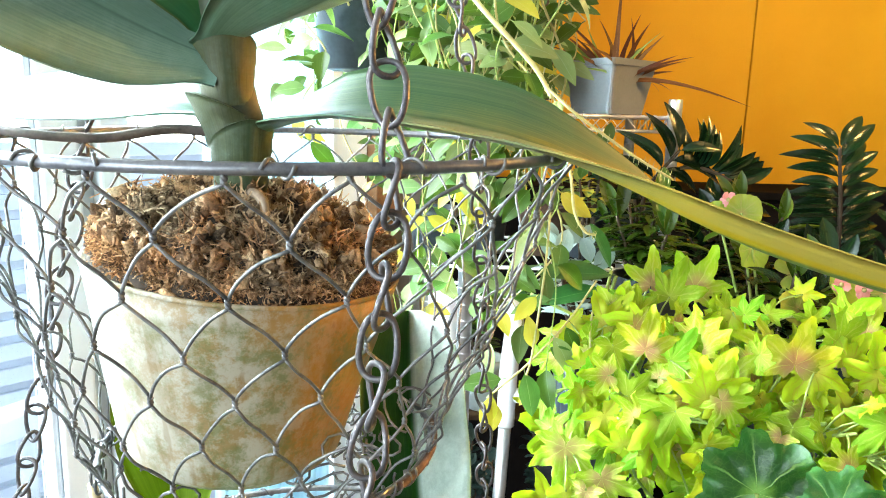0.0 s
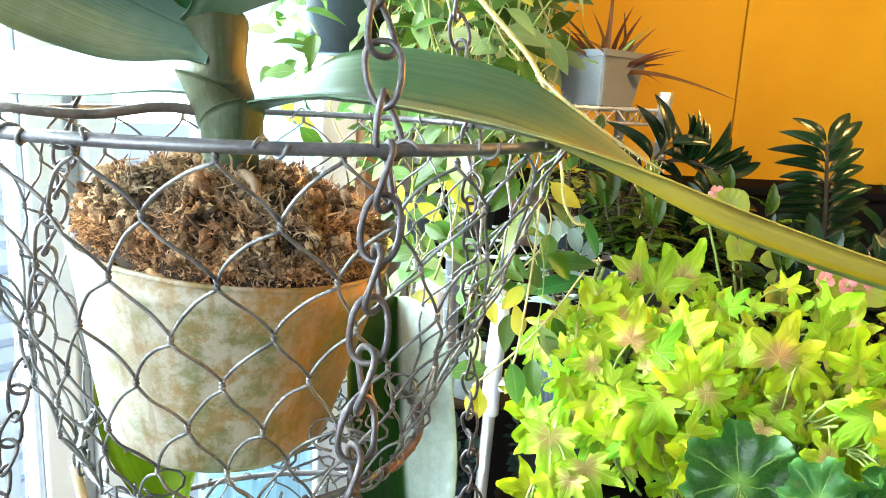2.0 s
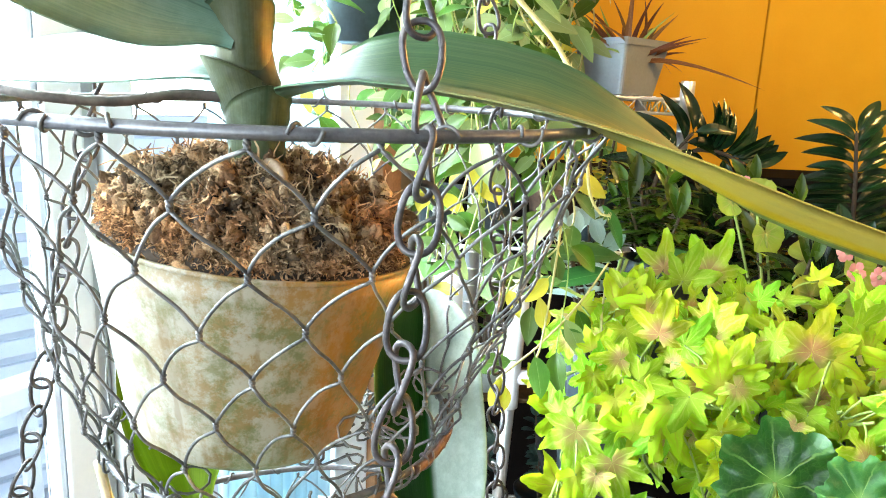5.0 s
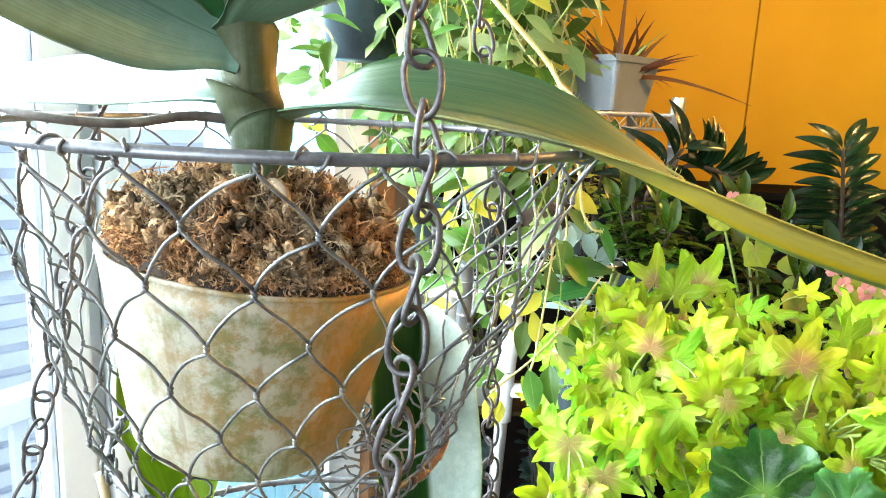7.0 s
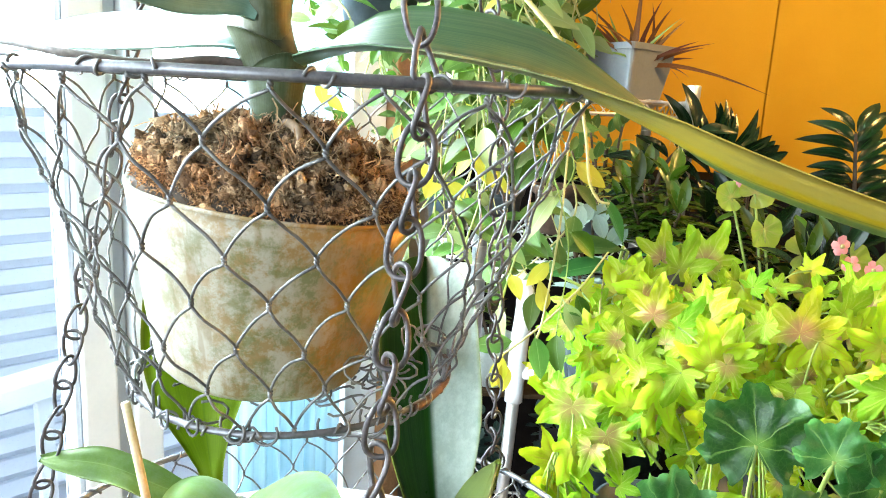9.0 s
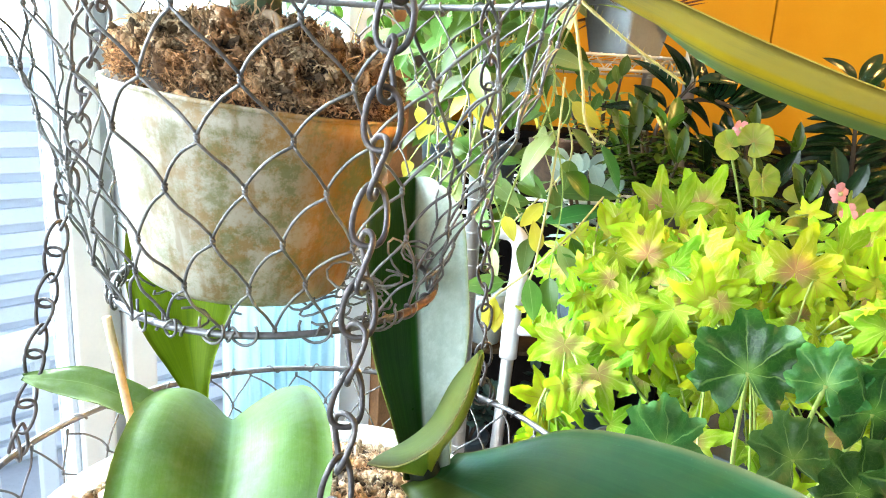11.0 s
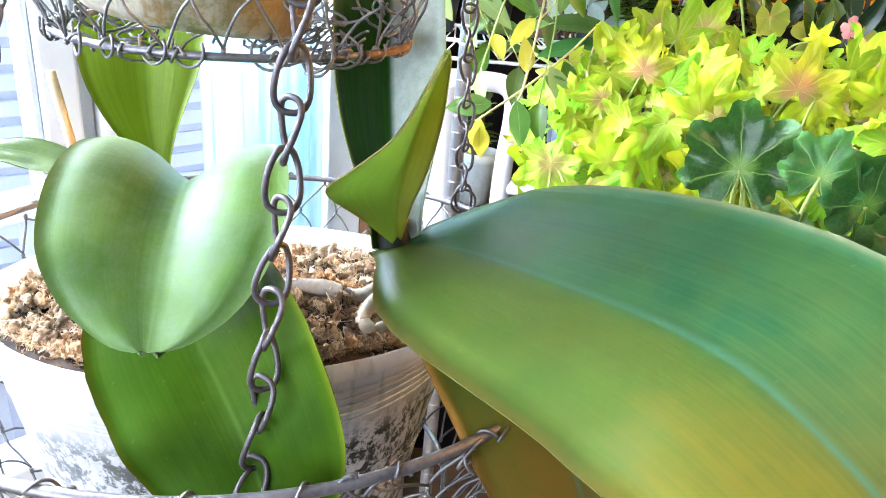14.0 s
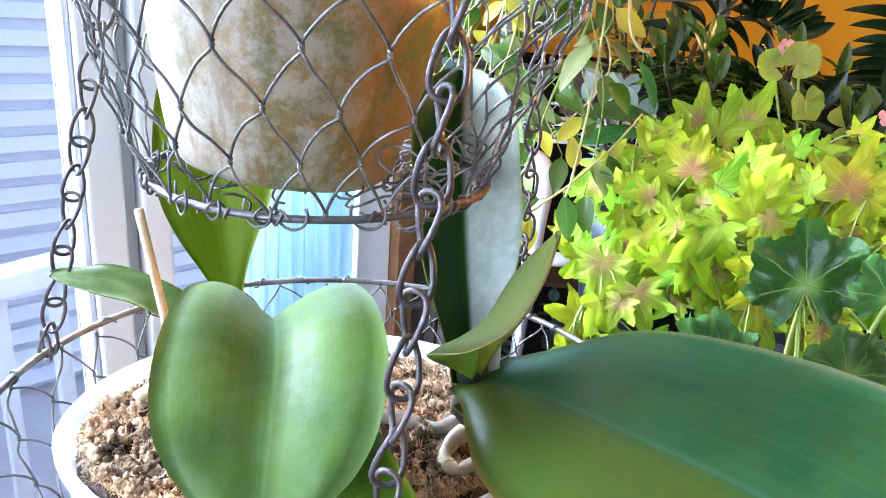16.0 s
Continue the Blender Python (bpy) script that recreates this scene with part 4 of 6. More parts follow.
bm = bmesh.new()
tube(bm, [ring_point(0.0795, a, MID_Z + 0.0006, -0.080, 0.316) for a in (0.02 * k - 0.62 for k in range(44))], 0.0018, 8)
part("rusty_bar", bm, M_RUST, basket, "rusted stretch of the base ring")


def link_mesh(length, width, bar):
    bm = bmesh.new()
    pts = []
    for k in range(28):
        a = 2 * math.pi * k / 28
        c, s = math.cos(a), math.sin(a)
        x = width / 2 * math.copysign(abs(c) ** 0.85, c)
        z = length / 2 * math.copysign(abs(s) ** 0.85, s)
        pts.append((x, 0.0016 * math.sin(2 * a), z))
    tube(bm, pts, bar, 7, True)
    return to_mesh("chain_link", bm, M_CHAIN)


LINK = link_mesh(0.0192, 0.0110, 0.00102)


def hang_chain(a, b, turn0, twist, seed, step=0.0146):
    """Links from a to b, each turned against its neighbour."""
    rng = random.Random(seed)
    a, b = Vector(a), Vector(b)
    d = b - a
    n = max(1, round(d.length / step))
    first = None
    q = Vector((0, 0, -1)).rotation_difference(d.normalized()).to_matrix().to_4x4()
    for i in range(n):
        p = a + d * ((i + 0.5) / n)
        ang = turn0 + twist * i + (78 if i % 2 else 0) + rng.uniform(-9, 9)
        stretch = d.length / n / step
        m = Matrix.Translation(p) @ q @ pose(0, 0, 0, rng.uniform(-4, 4), rng.uniform(-4, 4), ang) @ Matrix.Diagonal((1, 1, stretch, 1))
        if first is None:
            first, m0 = tagged(piece("chain", LINK, m, basket), "rusty steel link chain"), m
        else:
            link = new("chain_link", LINK)
            link.matrix_basis, link.parent, link.matrix_parent_inverse = m, first, m0.inverted()


HOOK = Vector((HX, HY, 1.93))
A_F, A_L, A_B = ring_point(0.1255, radians(-64), TOP_Z), ring_point(0.1255, radians(156), TOP_Z), ring_point(0.1255, radians(45), TOP_Z)
B_F, B_L, B_B = Vector((-0.034, 0.163, 1.212)), ring_point(0.166, radians(173), LOW_Z), ring_point(0.166, radians(51), LOW_Z)
for (up, low), t0, tw, sd in (((A_F, B_F), -28, 3.0, 1), ((A_L, B_L), -20, 4.0, 2), ((A_B, B_B), -40, 5.0, 3)):
    hang_chain(low, up, t0, tw, sd)
    hang_chain(up, HOOK, t0 + 20, tw, sd + 10)
for foot in (B_F, B_L, B_B):
    bm = bmesh.new()
    out = Vector((foot.x - HX, foot.y - HY, 0)).normalized()
    tube(bm, [foot + Vector((0, 0, 0.004)) + (out * 0.8 + out.cross(Vector((0, 0, 1))) * 0.6) * (0.0085 * math.cos(q)) + Vector((0, 0, 0.0085 * math.sin(q))) for q in (2 * math.pi * k / 24 for k in range(24))], 0.00095, 7, True)
    part("joining_ring", bm, M_CHAIN, basket, "open wire ring that joins the chain to the bar")
bm = bmesh.new()
tube(bm, curve_points([HOOK + Vector((0, 0, -0.01)), HOOK + Vector((0.012, 0, 0.0)), HOOK + Vector((0.012, 0, 0.03)), HOOK + Vector((0, 0, 0.05)), Vector((HX, HY, 2.5))], 40), 0.002, 8)
part("hook", bm, M_RING, basket, "steel hook in the ceiling")


# ---- pots and moss ----
def pot_shape(c, rim_r, base_r, z0, z1, wall=0.0012, wobble=0.012, lip=0.0):
    bm = bmesh.new()
    prof = [(0, z0), (base_r - 0.004, z0), (base_r, z0 + 0.004)]
    for k in range(1, 9):
        f = k / 8
        prof.append((base_r + (rim_r - base_r) * f, z0 + 0.004 + (z1 - z0 - 0.004) * f))
    if lip:
        prof += [(rim_r + lip, z1 - 0.004), (rim_r + lip, z1), (rim_r, z1 + 0.0005)]
    prof += [(rim_r - wall, z1)]
    for k in range(7, -1, -1):
        f = k / 8
        prof.append((base_r - wall + (rim_r - base_r) * f, z0 + 0.006 + (z1 - z0 - 0.006) * f))
    prof.append((0, z0 + 0.006))
    return lathe(bm, prof, 64, (c[0], c[1], 0), False, wobble)


def tilted(bm, m):
    bmesh.ops.transform(bm, matrix=m, verts=bm.verts[:])
    return bm


def moss_heap(c, r, z, height, count, seed, slope, material, label, edge, lean, clumps):
    """Matted curled strands over a lumpy core, with a steep shoulder of height edge at the rim."""
    heap = thing("moss", (c[0], c[1], z), label, "moss")
    rng = random.Random(seed)

    def lumps(x, y, f):
        return noise.noise(Vector((x * f, y * f, seed * 1.7 + f)))

    def top(x, y):
        q = min(math.hypot(x, y) / r, 1.0)
        return (z + edge * (1 - q ** 16) + (height - edge) * (1 - q ** 2.2) + x * slope[0] + y * slope[1]
                + (0.008 * lumps(x, y, 55) + 0.008 * lumps(x, y, 130) + 0.005 * lumps(x, y, 290)) * (1 - 0.5 * q ** 8))

    bm = bmesh.new()
    n = 40
    rings = []
    for k in range(n + 1):
        q = r * 0.985 * (k / n) ** 0.8
        rings.append([bm.verts.new((c[0] + q * math.cos(a), c[1] + q * math.sin(a), top(q * math.cos(a), q * math.sin(a)) - 0.003)) for a in (2 * math.pi * j / 72 for j in range(72))])
    for a, b in zip(rings, rings[1:]):
        for j in range(72):
            bm.faces.new((a[j], a[(j + 1) % 72], b[(j + 1) % 72], b[j]))
    part("core", tilted(bm, lean), M_SOIL, heap, "dark moss core below the strands")
    ball = bmesh.new()
    bmesh.ops.create_icosphere(ball, subdivisions=2, radius=1.0)
    dirs, tris = [v.co.copy() for v in ball.verts], [[v.index for v in f.verts] for f in ball.faces]
    ball.free()
    verts, faces = [], []
    for k in range(clumps):
        q, a = r * math.sqrt(rng.random()) * 0.955, rng.uniform(0, 6.2832)
        x, y = q * math.cos(a), q * math.sin(a)
        o = Vector((c[0] + x, c[1] + y, top(x, y) - 0.0030 + rng.random() * 0.003))
        if rng.random() < 0.2:
            q = r * 0.935
            x, y = q * math.cos(a), q * math.sin(a)
            o = Vector((c[0] + x, c[1] + y, z + 0.003 + rng.random() * edge + x * slope[0] + y * slope[1]))
        size, n0 = rng.uniform(0.0010, 0.0030) * (1.4 if rng.random() < 0.04 else 1.0), len(verts)
        turn = Euler((rng.uniform(0, 6), rng.uniform(0, 6), rng.uniform(0, 6))).to_matrix() @ Matrix.Diagonal((rng.uniform(0.8, 1.6), rng.uniform(0.6, 1.0), rng.uniform(0.45, 0.8)))
        for d in dirs:
            h = 1 + 0.7 * noise.noise(d * 1.9 + Vector((k * 3.1, 0, seed))) + 0.6 * noise.noise(d * 4.6 + Vector((0, k * 2.3, seed)))
            verts.append(o + (turn @ d) * (size * h))
        faces += [[i + n0 for i in f] for f in tris]
    me = bpy.data.meshes.new("clumps")
    me.from_pydata(verts, [], faces)
    me.polygons.foreach_set("use_smooth", [True] * len(me.polygons))
    me.transform(lean)
    me.materials.append(material)
    tagged(put(new("clumps", me), heap), "matted clumps of dry moss", kind="stuff")
    bm = bmesh.new()
    for _ in range(count):
        q, a = r * math.sqrt(rng.random()) * 0.97, rng.uniform(0, 6.2832)
        x, y = q * math.cos(a), q * math.sin(a)
        p = Vector((c[0] + x, c[1] + y, top(x, y) - 0.0035 + rng.random() ** 2 * 0.0045))
        if rng.random() < 0.2:
            q = r * rng.uniform(0.93, 0.975)
            x, y = q * math.cos(a), q * math.sin(a)
            p = Vector((c[0] + x, c[1] + y, z + 0.0045 + rng.random() * max(edge - 0.004, 0.001) + x * slope[0] + y * slope[1]))
        way = 9.0 * lumps(x, y, 34)
        d = Vector((math.cos(way), math.sin(way), 0.25)) + Vector((rng.uniform(-1, 1), rng.uniform(-1, 1), rng.uniform(-0.8, 0.9))) * 0.9
        d.normalize()
        L, w = rng.uniform(0.0018, 0.0060), rng.uniform(0.00016, 0.00050)
        if q < 0.85 * r and rng.random() < 0.05:
            L, w = rng.uniform(0.010, 0.022), rng.uniform(0.0003, 0.0005)
        side = d.orthogonal().normalized()
        side = side * math.cos(a * 3) + d.cross(side) * math.sin(a * 3)
        curl, wind = rng.uniform(-1.1, 1.1), rng.uniform(-1.6, 1.6)
        o, prev = p - d * L * 0.5, None
        for k in range(5):
            e2 = d.cross(side).normalized()
            h = w * (0.4 + 0.6 * math.sin(math.pi * (k + 0.5) / 5))
            cur = (bm.verts.new(o - side * h), bm.verts.new(o + side * h), bm.verts.new(o + e2 * (h * 0.8)))
            if prev:
                bm.faces.new((prev[0], prev[2], cur[2], cur[0]))
                bm.faces.new((prev[2], prev[1], cur[1], cur[2]))
            prev = cur
            o = o + d * (L / 4)
            d = (d + e2 * curl + side * wind * 0.6).normalized()
            side = (side - d * side.dot(d)).normalized()
    part("loose_moss", tilted(bm, lean), material, heap, kind="stuff")
    return heap


UP = (-0.094, 0.300)
UP_TILT = Matrix.Translation((UP[0], UP[1], 1.3525)) @ pose(0, 0, 0, 1.0, 6.3, 0) @ Matrix.Translation((-UP[0], -UP[1], -1.3485))


pot = thing("orchid_pot", (UP[0], UP[1], 1.3485), "milky plastic orchid pot with brown and green stains", "plant pot")
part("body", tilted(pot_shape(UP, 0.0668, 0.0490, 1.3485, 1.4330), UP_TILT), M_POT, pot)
bm = bmesh.new()
lathe(bm, [(0.0666, 1.4322), (0.0671, 1.4326), (0.0671, 1.4337), (0.0667, 1.4342), (0.0655, 1.4340), (0.0655, 1.4322)], 64, (UP[0], UP[1], 0), True, 0.012)
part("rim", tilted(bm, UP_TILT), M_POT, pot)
bm = bmesh.new()
lathe(bm, [(0, 1.3555), (0.0465, 1.3555), (0.0525, 1.385), (0.0615, 1.425), (0.0615, 1.434), (0, 1.436)], 48, (UP[0], UP[1], 0), False, 0.03)
tagged(part("potting_moss", tilted(bm, UP_TILT), M_MOSSIN), "packed orange-brown moss inside the milky pot", "moss")
moss_heap(UP, 0.0655, 1.4310, 0.034, 30000, 21, (-0.02, 0.03), M_MOSS, "dry brown sphagnum moss heaped in the upper pot", 0.017, UP_TILT, 2300)
LP = (-0.079, 0.302)
LP_TILT = Matrix.Translation((LP[0], LP[1], 1.1030)) @ pose(0, 0, 0, -7.0, -1.2, 0) @ Matrix.Translation((-LP[0], -LP[1], -1.104))
pot = thing("orchid_pot", (LP[0], LP[1], 1.104), "large clear plastic pot, scratched and dotted with algae", "plant pot")
part("body", tilted(pot_shape(LP, 0.1200, 0.092, 1.104, 1.2190, 0.0012, 0.025), LP_TILT), M_CLEARPOT, pot)
bm = bmesh.new()
lathe(bm, [(0.1202, 1.2125), (0.1222, 1.2135), (0.1224, 1.2185), (0.1214, 1.2205), (0.1190, 1.2200), (0.1188, 1.2130)], 72, (LP[0], LP[1], 0), True, 0.025)
part("rim", tilted(bm, LP_TILT), M_CLEARPOT, pot, "rolled rim")
for z in (1.150, 1.1905, 1.1945, 1.1985, 1.2025, 1.2060):
    f = (z - 1.104) / 0.115
    r = 0.092 + 0.028 * f
    bm = bmesh.new()
    lathe(bm, [(r + 0.0002, z - 0.0007), (r + 0.0008, z), (r + 0.0003, z + 0.0007)], 72, (LP[0], LP[1], 0), True, 0.025)
    part("moulded_rib", tilted(bm, LP_TILT), M_CLEARPOT, pot)
bm = bmesh.new()
lathe(bm, [(0, 1.108), (0.086, 1.108), (0.1005, 1.160), (0.107, 1.186), (0.106, 1.192), (0.110, 1.199), (0.1105, 1.202), (0, 1.204)], 48, (LP[0], LP[1], 0))
tagged(part("potting_moss", tilted(bm, LP_TILT), M_ALGAE), "dark damp moss packed inside the clear pot", "moss")
moss_heap(LP, 0.116, 1.2095, 0.012, 26000, 22, (0.02, -0.07), M_MOSSPALE, "pale dry sphagnum moss on the lower pot", 0.004, LP_TILT, 3000)

# ---- upper orchid ----
SX = lambda *p: [Vector(q) for q in p]
orchid = thing("orchid", (-0.080, 0.283, 1.455), "grey-green moth orchid with long strap leaves in the upper pot", "orchid")
bm = bmesh.new()
tube(bm, curve_points([(-0.081, 0.285, 1.445), (-0.083, 0.284, 1.475), (-0.084, 0.283, 1.505), (-0.087, 0.281, 1.535), (-0.090, 0.279, 1.560)], 24), 0.0097, 16, False,
     lambda s: 1.0 - 0.25 * s + 0.10 * math.sin(s * 17) + (0.12 if s > 0.35 and s < 0.5 else 0))
part("stem", bm, M_ORCHSTEM, orchid, "stout stem with clasping leaf bases")
UPPER = (
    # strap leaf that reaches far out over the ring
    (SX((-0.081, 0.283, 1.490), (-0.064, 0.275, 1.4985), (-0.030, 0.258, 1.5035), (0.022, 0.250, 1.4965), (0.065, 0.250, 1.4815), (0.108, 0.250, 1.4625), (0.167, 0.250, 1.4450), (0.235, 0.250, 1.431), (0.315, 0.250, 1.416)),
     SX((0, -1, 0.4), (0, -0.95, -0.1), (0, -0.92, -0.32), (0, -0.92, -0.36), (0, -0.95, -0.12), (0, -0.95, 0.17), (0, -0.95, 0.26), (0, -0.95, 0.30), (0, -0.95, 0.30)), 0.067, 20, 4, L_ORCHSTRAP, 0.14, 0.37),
    # broad leaf, underside towards the room
    (SX((-0.088, 0.276, 1.520), (-0.112, 0.262, 1.530), (-0.145, 0.238, 1.548), (-0.180, 0.210, 1.567), (-0.220, 0.18, 1.575)),
     SX((0.2, -0.5, -0.85), (0.15, -0.55, -0.85), (0.1, -0.6, -0.8), (0, -0.65, -0.75), (0, -0.65, -0.75)), 0.066, 6, 4, L_ORCHGREY, 0.35, 0.55),
    # leaf towards the window
    (SX((-0.084, 0.287, 1.500), (-0.108, 0.292, 1.509), (-0.150, 0.305, 1.509), (-0.205, 0.322, 1.506), (-0.270, 0.34, 1.496)),
     SX((0, 1, 0.5), (0, 0.95, 0.4), (0, 0.93, 0.36), (0, 0.93, 0.36), (0, 0.93, 0.3)), 0.062, 4, 4, L_ORCHGREY, 0.3, 0.5),
    # upper leaf to the other side
    (SX((-0.092, 0.280, 1.527), (-0.070, 0.268, 1.534), (-0.040, 0.256, 1.545), (0.000, 0.243, 1.562), (0.045, 0.23, 1.575)),
     SX((0, -1, -0.1), (0, -0.95, 0.1), (0, -0.92, 0.2), (0, -0.92, 0.2), (0, -0.9, 0.2)), 0.058, 24, 12, L_ORCHGREY, 0.4, 0.5),
    # young upright leaf
    (SX((-0.087, 0.280, 1.535), (-0.098, 0.270, 1.560), (-0.108, 0.255, 1.590), (-0.118, 0.235, 1.620)),
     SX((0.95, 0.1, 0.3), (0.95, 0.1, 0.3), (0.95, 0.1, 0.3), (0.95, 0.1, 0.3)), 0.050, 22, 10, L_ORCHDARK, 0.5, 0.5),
)
for k, (mid, sides, w, f0, f1, material, b, belly) in enumerate(UPPER):
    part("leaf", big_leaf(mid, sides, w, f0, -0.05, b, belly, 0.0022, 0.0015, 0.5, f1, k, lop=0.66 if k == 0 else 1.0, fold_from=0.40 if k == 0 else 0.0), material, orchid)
bm = bmesh.new()
tube(bm, curve_points([(-0.082, 0.283, 1.492), (-0.105, 0.272, 1.4945), (-0.125, 0.255, 1.491), (-0.150, 0.245, 1.4925), (-0.185, 0.262, 1.497), (-0.215, 0.285, 1.499)], 30), 0.0021, 8, False, 0.7)
part("flower_spike", bm, M_SPIKE, orchid, "old brown cut flower spike")
bm = bmesh.new()
tube(bm, curve_points([(-0.080, 0.281, 1.468), (-0.074, 0.270, 1.4705), (-0.068, 0.262, 1.468), (-0.066, 0.258, 1.462)], 12), 0.0016, 10, False, lambda s: 1.0 + 0.25 * math.sin(s * 3.0) - 0.3 * s ** 6)
part("root", bm, M_KNOB, orchid, "blunt tip of a thick aerial root")


def leaf_base(foot, mouth, r0, r1, turn, spread, seed):
    """A leaf base that clasps the stem: a thin funnel, open at the back, cut obliquely."""
    foot, mouth = Vector(foot), Vector(mouth)
    rows, uvs = [], []
    for i in range(13):
        row = []
        for j in range(17):
            v = j / 8 - 1
            a = radians(turn + spread * v)
            s = i / 12 * (1 - 0.45 * abs(v) ** 1.5)
            r = r0 + (r1 - r0) * s ** 1.6 + 0.0006 * noise.noise(Vector((i * 0.5, j * 0.4, seed)))
            row.append(foot.lerp(mouth, s) + Vector((math.cos(a), math.sin(a), 0.12 * v)) * r)
        rows.append(row)
        uvs.append([(j / 16, i / 12) for j in range(17)])
    return sheet(bmesh.new(), rows, uvs, 0.0012)


for foot, mouth, r0, r1, turn, spread, seed in (((-0.083, 0.284, 1.466), (-0.081, 0.281, 1.499), 0.0106, 0.0138, -62, 128, 1), ((-0.084, 0.283, 1.486), (-0.089, 0.281, 1.509), 0.0106, 0.0136, -150, 115, 2),
                                                ((-0.086, 0.282, 1.504), (-0.087, 0.279, 1.534), 0.0100, 0.0140, -75, 120, 3)):
    part("leaf_base", leaf_base(foot, mouth, r0, r1, turn, spread, seed), L_SHEATH, orchid, "clasping green leaf base with a dry edge")

# ---- lower orchids ----
orchid_a = thing("orchid", (-0.118, 0.335, 1.225), "moth orchid with a folded drooping leaf, lower basket", "orchid")
LOWER_A = (
    (SX((-0.114, 0.330, 1.252), (-0.095, 0.285, 1.281), (-0.080, 0.236, 1.2925), (-0.072, 0.198, 1.284), (-0.0685, 0.171, 1.2600)),
     SX((-1, -0.1, 0), (-1, -0.1, 0), (-1, -0.15, 0.0), (-1, -0.1, 0), (-1, 0, 0)), 0.101, 54, 22, L_ORCHID, 0.4, 0.50, 0.46, 3),
    (SX((-0.110, 0.318, 1.245), (-0.088, 0.255, 1.266), (-0.0665, 0.200, 1.260), (-0.0490, 0.178, 1.2473), (-0.0380, 0.168, 1.2337), (-0.0285, 0.161, 1.214), (-0.0235, 0.158, 1.200)),
     SX((-1, -0.2, -0.2), (-1, -0.2, -0.2), (-1, -0.1, -0.30), (-1, -0.1, -0.42), (-1, -0.1, -0.45), (-1, -0.1, -0.45), (-1, -0.1, -0.45)), 0.077, 20, 12, L_ORCHDEEP, 0.5, 0.52, 0.55, 4),
    (SX((-0.131, 0.337, 1.254), (-0.147, 0.364, 1.300), (-0.161, 0.402, 1.350), (-0.169, 0.430, 1.400)),
     SX((1, 0.1, 0), (1, 0.1, 0), (1, 0.1, 0), (1, 0.1, 0)), 0.074, 20, 12, L_ORCHLIME, 0.14, 0.68, 0.5, 5),
    (SX((-0.122, 0.338, 1.246), (-0.155, 0.332, 1.259), (-0.190, 0.330, 1.273), (-0.226, 0.328, 1.276)),
     SX((0, 0.9, 0.45), (0, 0.9, 0.4), (0, 0.85, 0.5), (0, 0.85, 0.5)), 0.021, 12, 8, L_ORCHID, 0.4, 0.6, 0.5, 6),
)
orchid_b = thing("orchid", (0.002, 0.287, 1.225), "moth orchid with one huge arching leaf, lower basket", "orchid")
LOWER_B = (
    (SX((0.004, 0.286, 1.258), (0.022, 0.250, 1.274), (0.045, 0.222, 1.281), (0.096, 0.168, 1.286), (0.118, 0.128, 1.283), (0.136, 0.088, 1.267), (0.150, 0.045, 1.235)),
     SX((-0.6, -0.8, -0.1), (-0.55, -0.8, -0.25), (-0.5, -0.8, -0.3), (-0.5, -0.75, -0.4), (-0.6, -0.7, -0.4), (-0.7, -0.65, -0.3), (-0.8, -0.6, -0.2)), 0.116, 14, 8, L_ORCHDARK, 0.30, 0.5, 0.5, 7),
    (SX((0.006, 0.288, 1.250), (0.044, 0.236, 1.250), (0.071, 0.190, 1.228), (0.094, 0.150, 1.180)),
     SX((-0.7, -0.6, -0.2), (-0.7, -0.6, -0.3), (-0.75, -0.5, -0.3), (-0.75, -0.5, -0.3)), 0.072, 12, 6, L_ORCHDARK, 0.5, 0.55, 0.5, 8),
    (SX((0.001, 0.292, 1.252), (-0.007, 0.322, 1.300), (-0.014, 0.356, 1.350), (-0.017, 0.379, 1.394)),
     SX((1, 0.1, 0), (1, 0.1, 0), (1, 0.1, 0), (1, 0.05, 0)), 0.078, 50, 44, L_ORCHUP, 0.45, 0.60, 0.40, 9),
)
for plant, leaves in ((orchid_a, LOWER_A), (orchid_b, LOWER_B)):
    for mid, sides, w, f0, f1, material, b, belly, tip, sd in leaves:
        part("leaf", big_leaf(mid, sides, w, f0, -0.30 if sd == 3 else -0.10, b, belly, 0.0022, 0.003, tip, f1, sd), material, plant)
# young leaf, its near half pulled out to a point low down
left = curve_points([(0.001, 0.284, 1.258), (-0.011, 0.240, 1.287), (-0.0205, 0.216, 1.304), (-0.007, 0.186, 1.322), (0.006, 0.180, 1.335), (0.014, 0.186, 1.348), (0.019, 0.203, 1.357)], 30)
rib = curve_points([(0.002, 0.285, 1.258), (0.002, 0.270, 1.284), (0.006, 0.256, 1.308), (0.012, 0.232, 1.334), (0.0193, 0.204, 1.357)], 30)
right = curve_points([(0.003, 0.285, 1.258), (0.008, 0.264, 1.284), (0.0145, 0.242, 1.308), (0.019, 0.222, 1.334), (0.0196, 0.204, 1.357)], 30)
rows_y, uv_y = [], []
for i in range(31):
    row = []
    for j in range(13):
        v = j / 6 - 1
        edge = left[i] if v < 0 else right[i]
        row.append(rib[i].lerp(edge, abs(v)) + Vector((0.2, 0.8, -0.5)).normalized() * 0.10 * abs(v) * (1 - abs(v)) * (edge - rib[i]).length)
    rows_y.append(row)
    uv_y.append([(j / 12, i / 30) for j in range(13)])
part("leaf", sheet(bmesh.new(), rows_y, uv_y, 0.0016), L_ORCHNEW, orchid_b, "young folded leaf, yellowish with a brown edge")
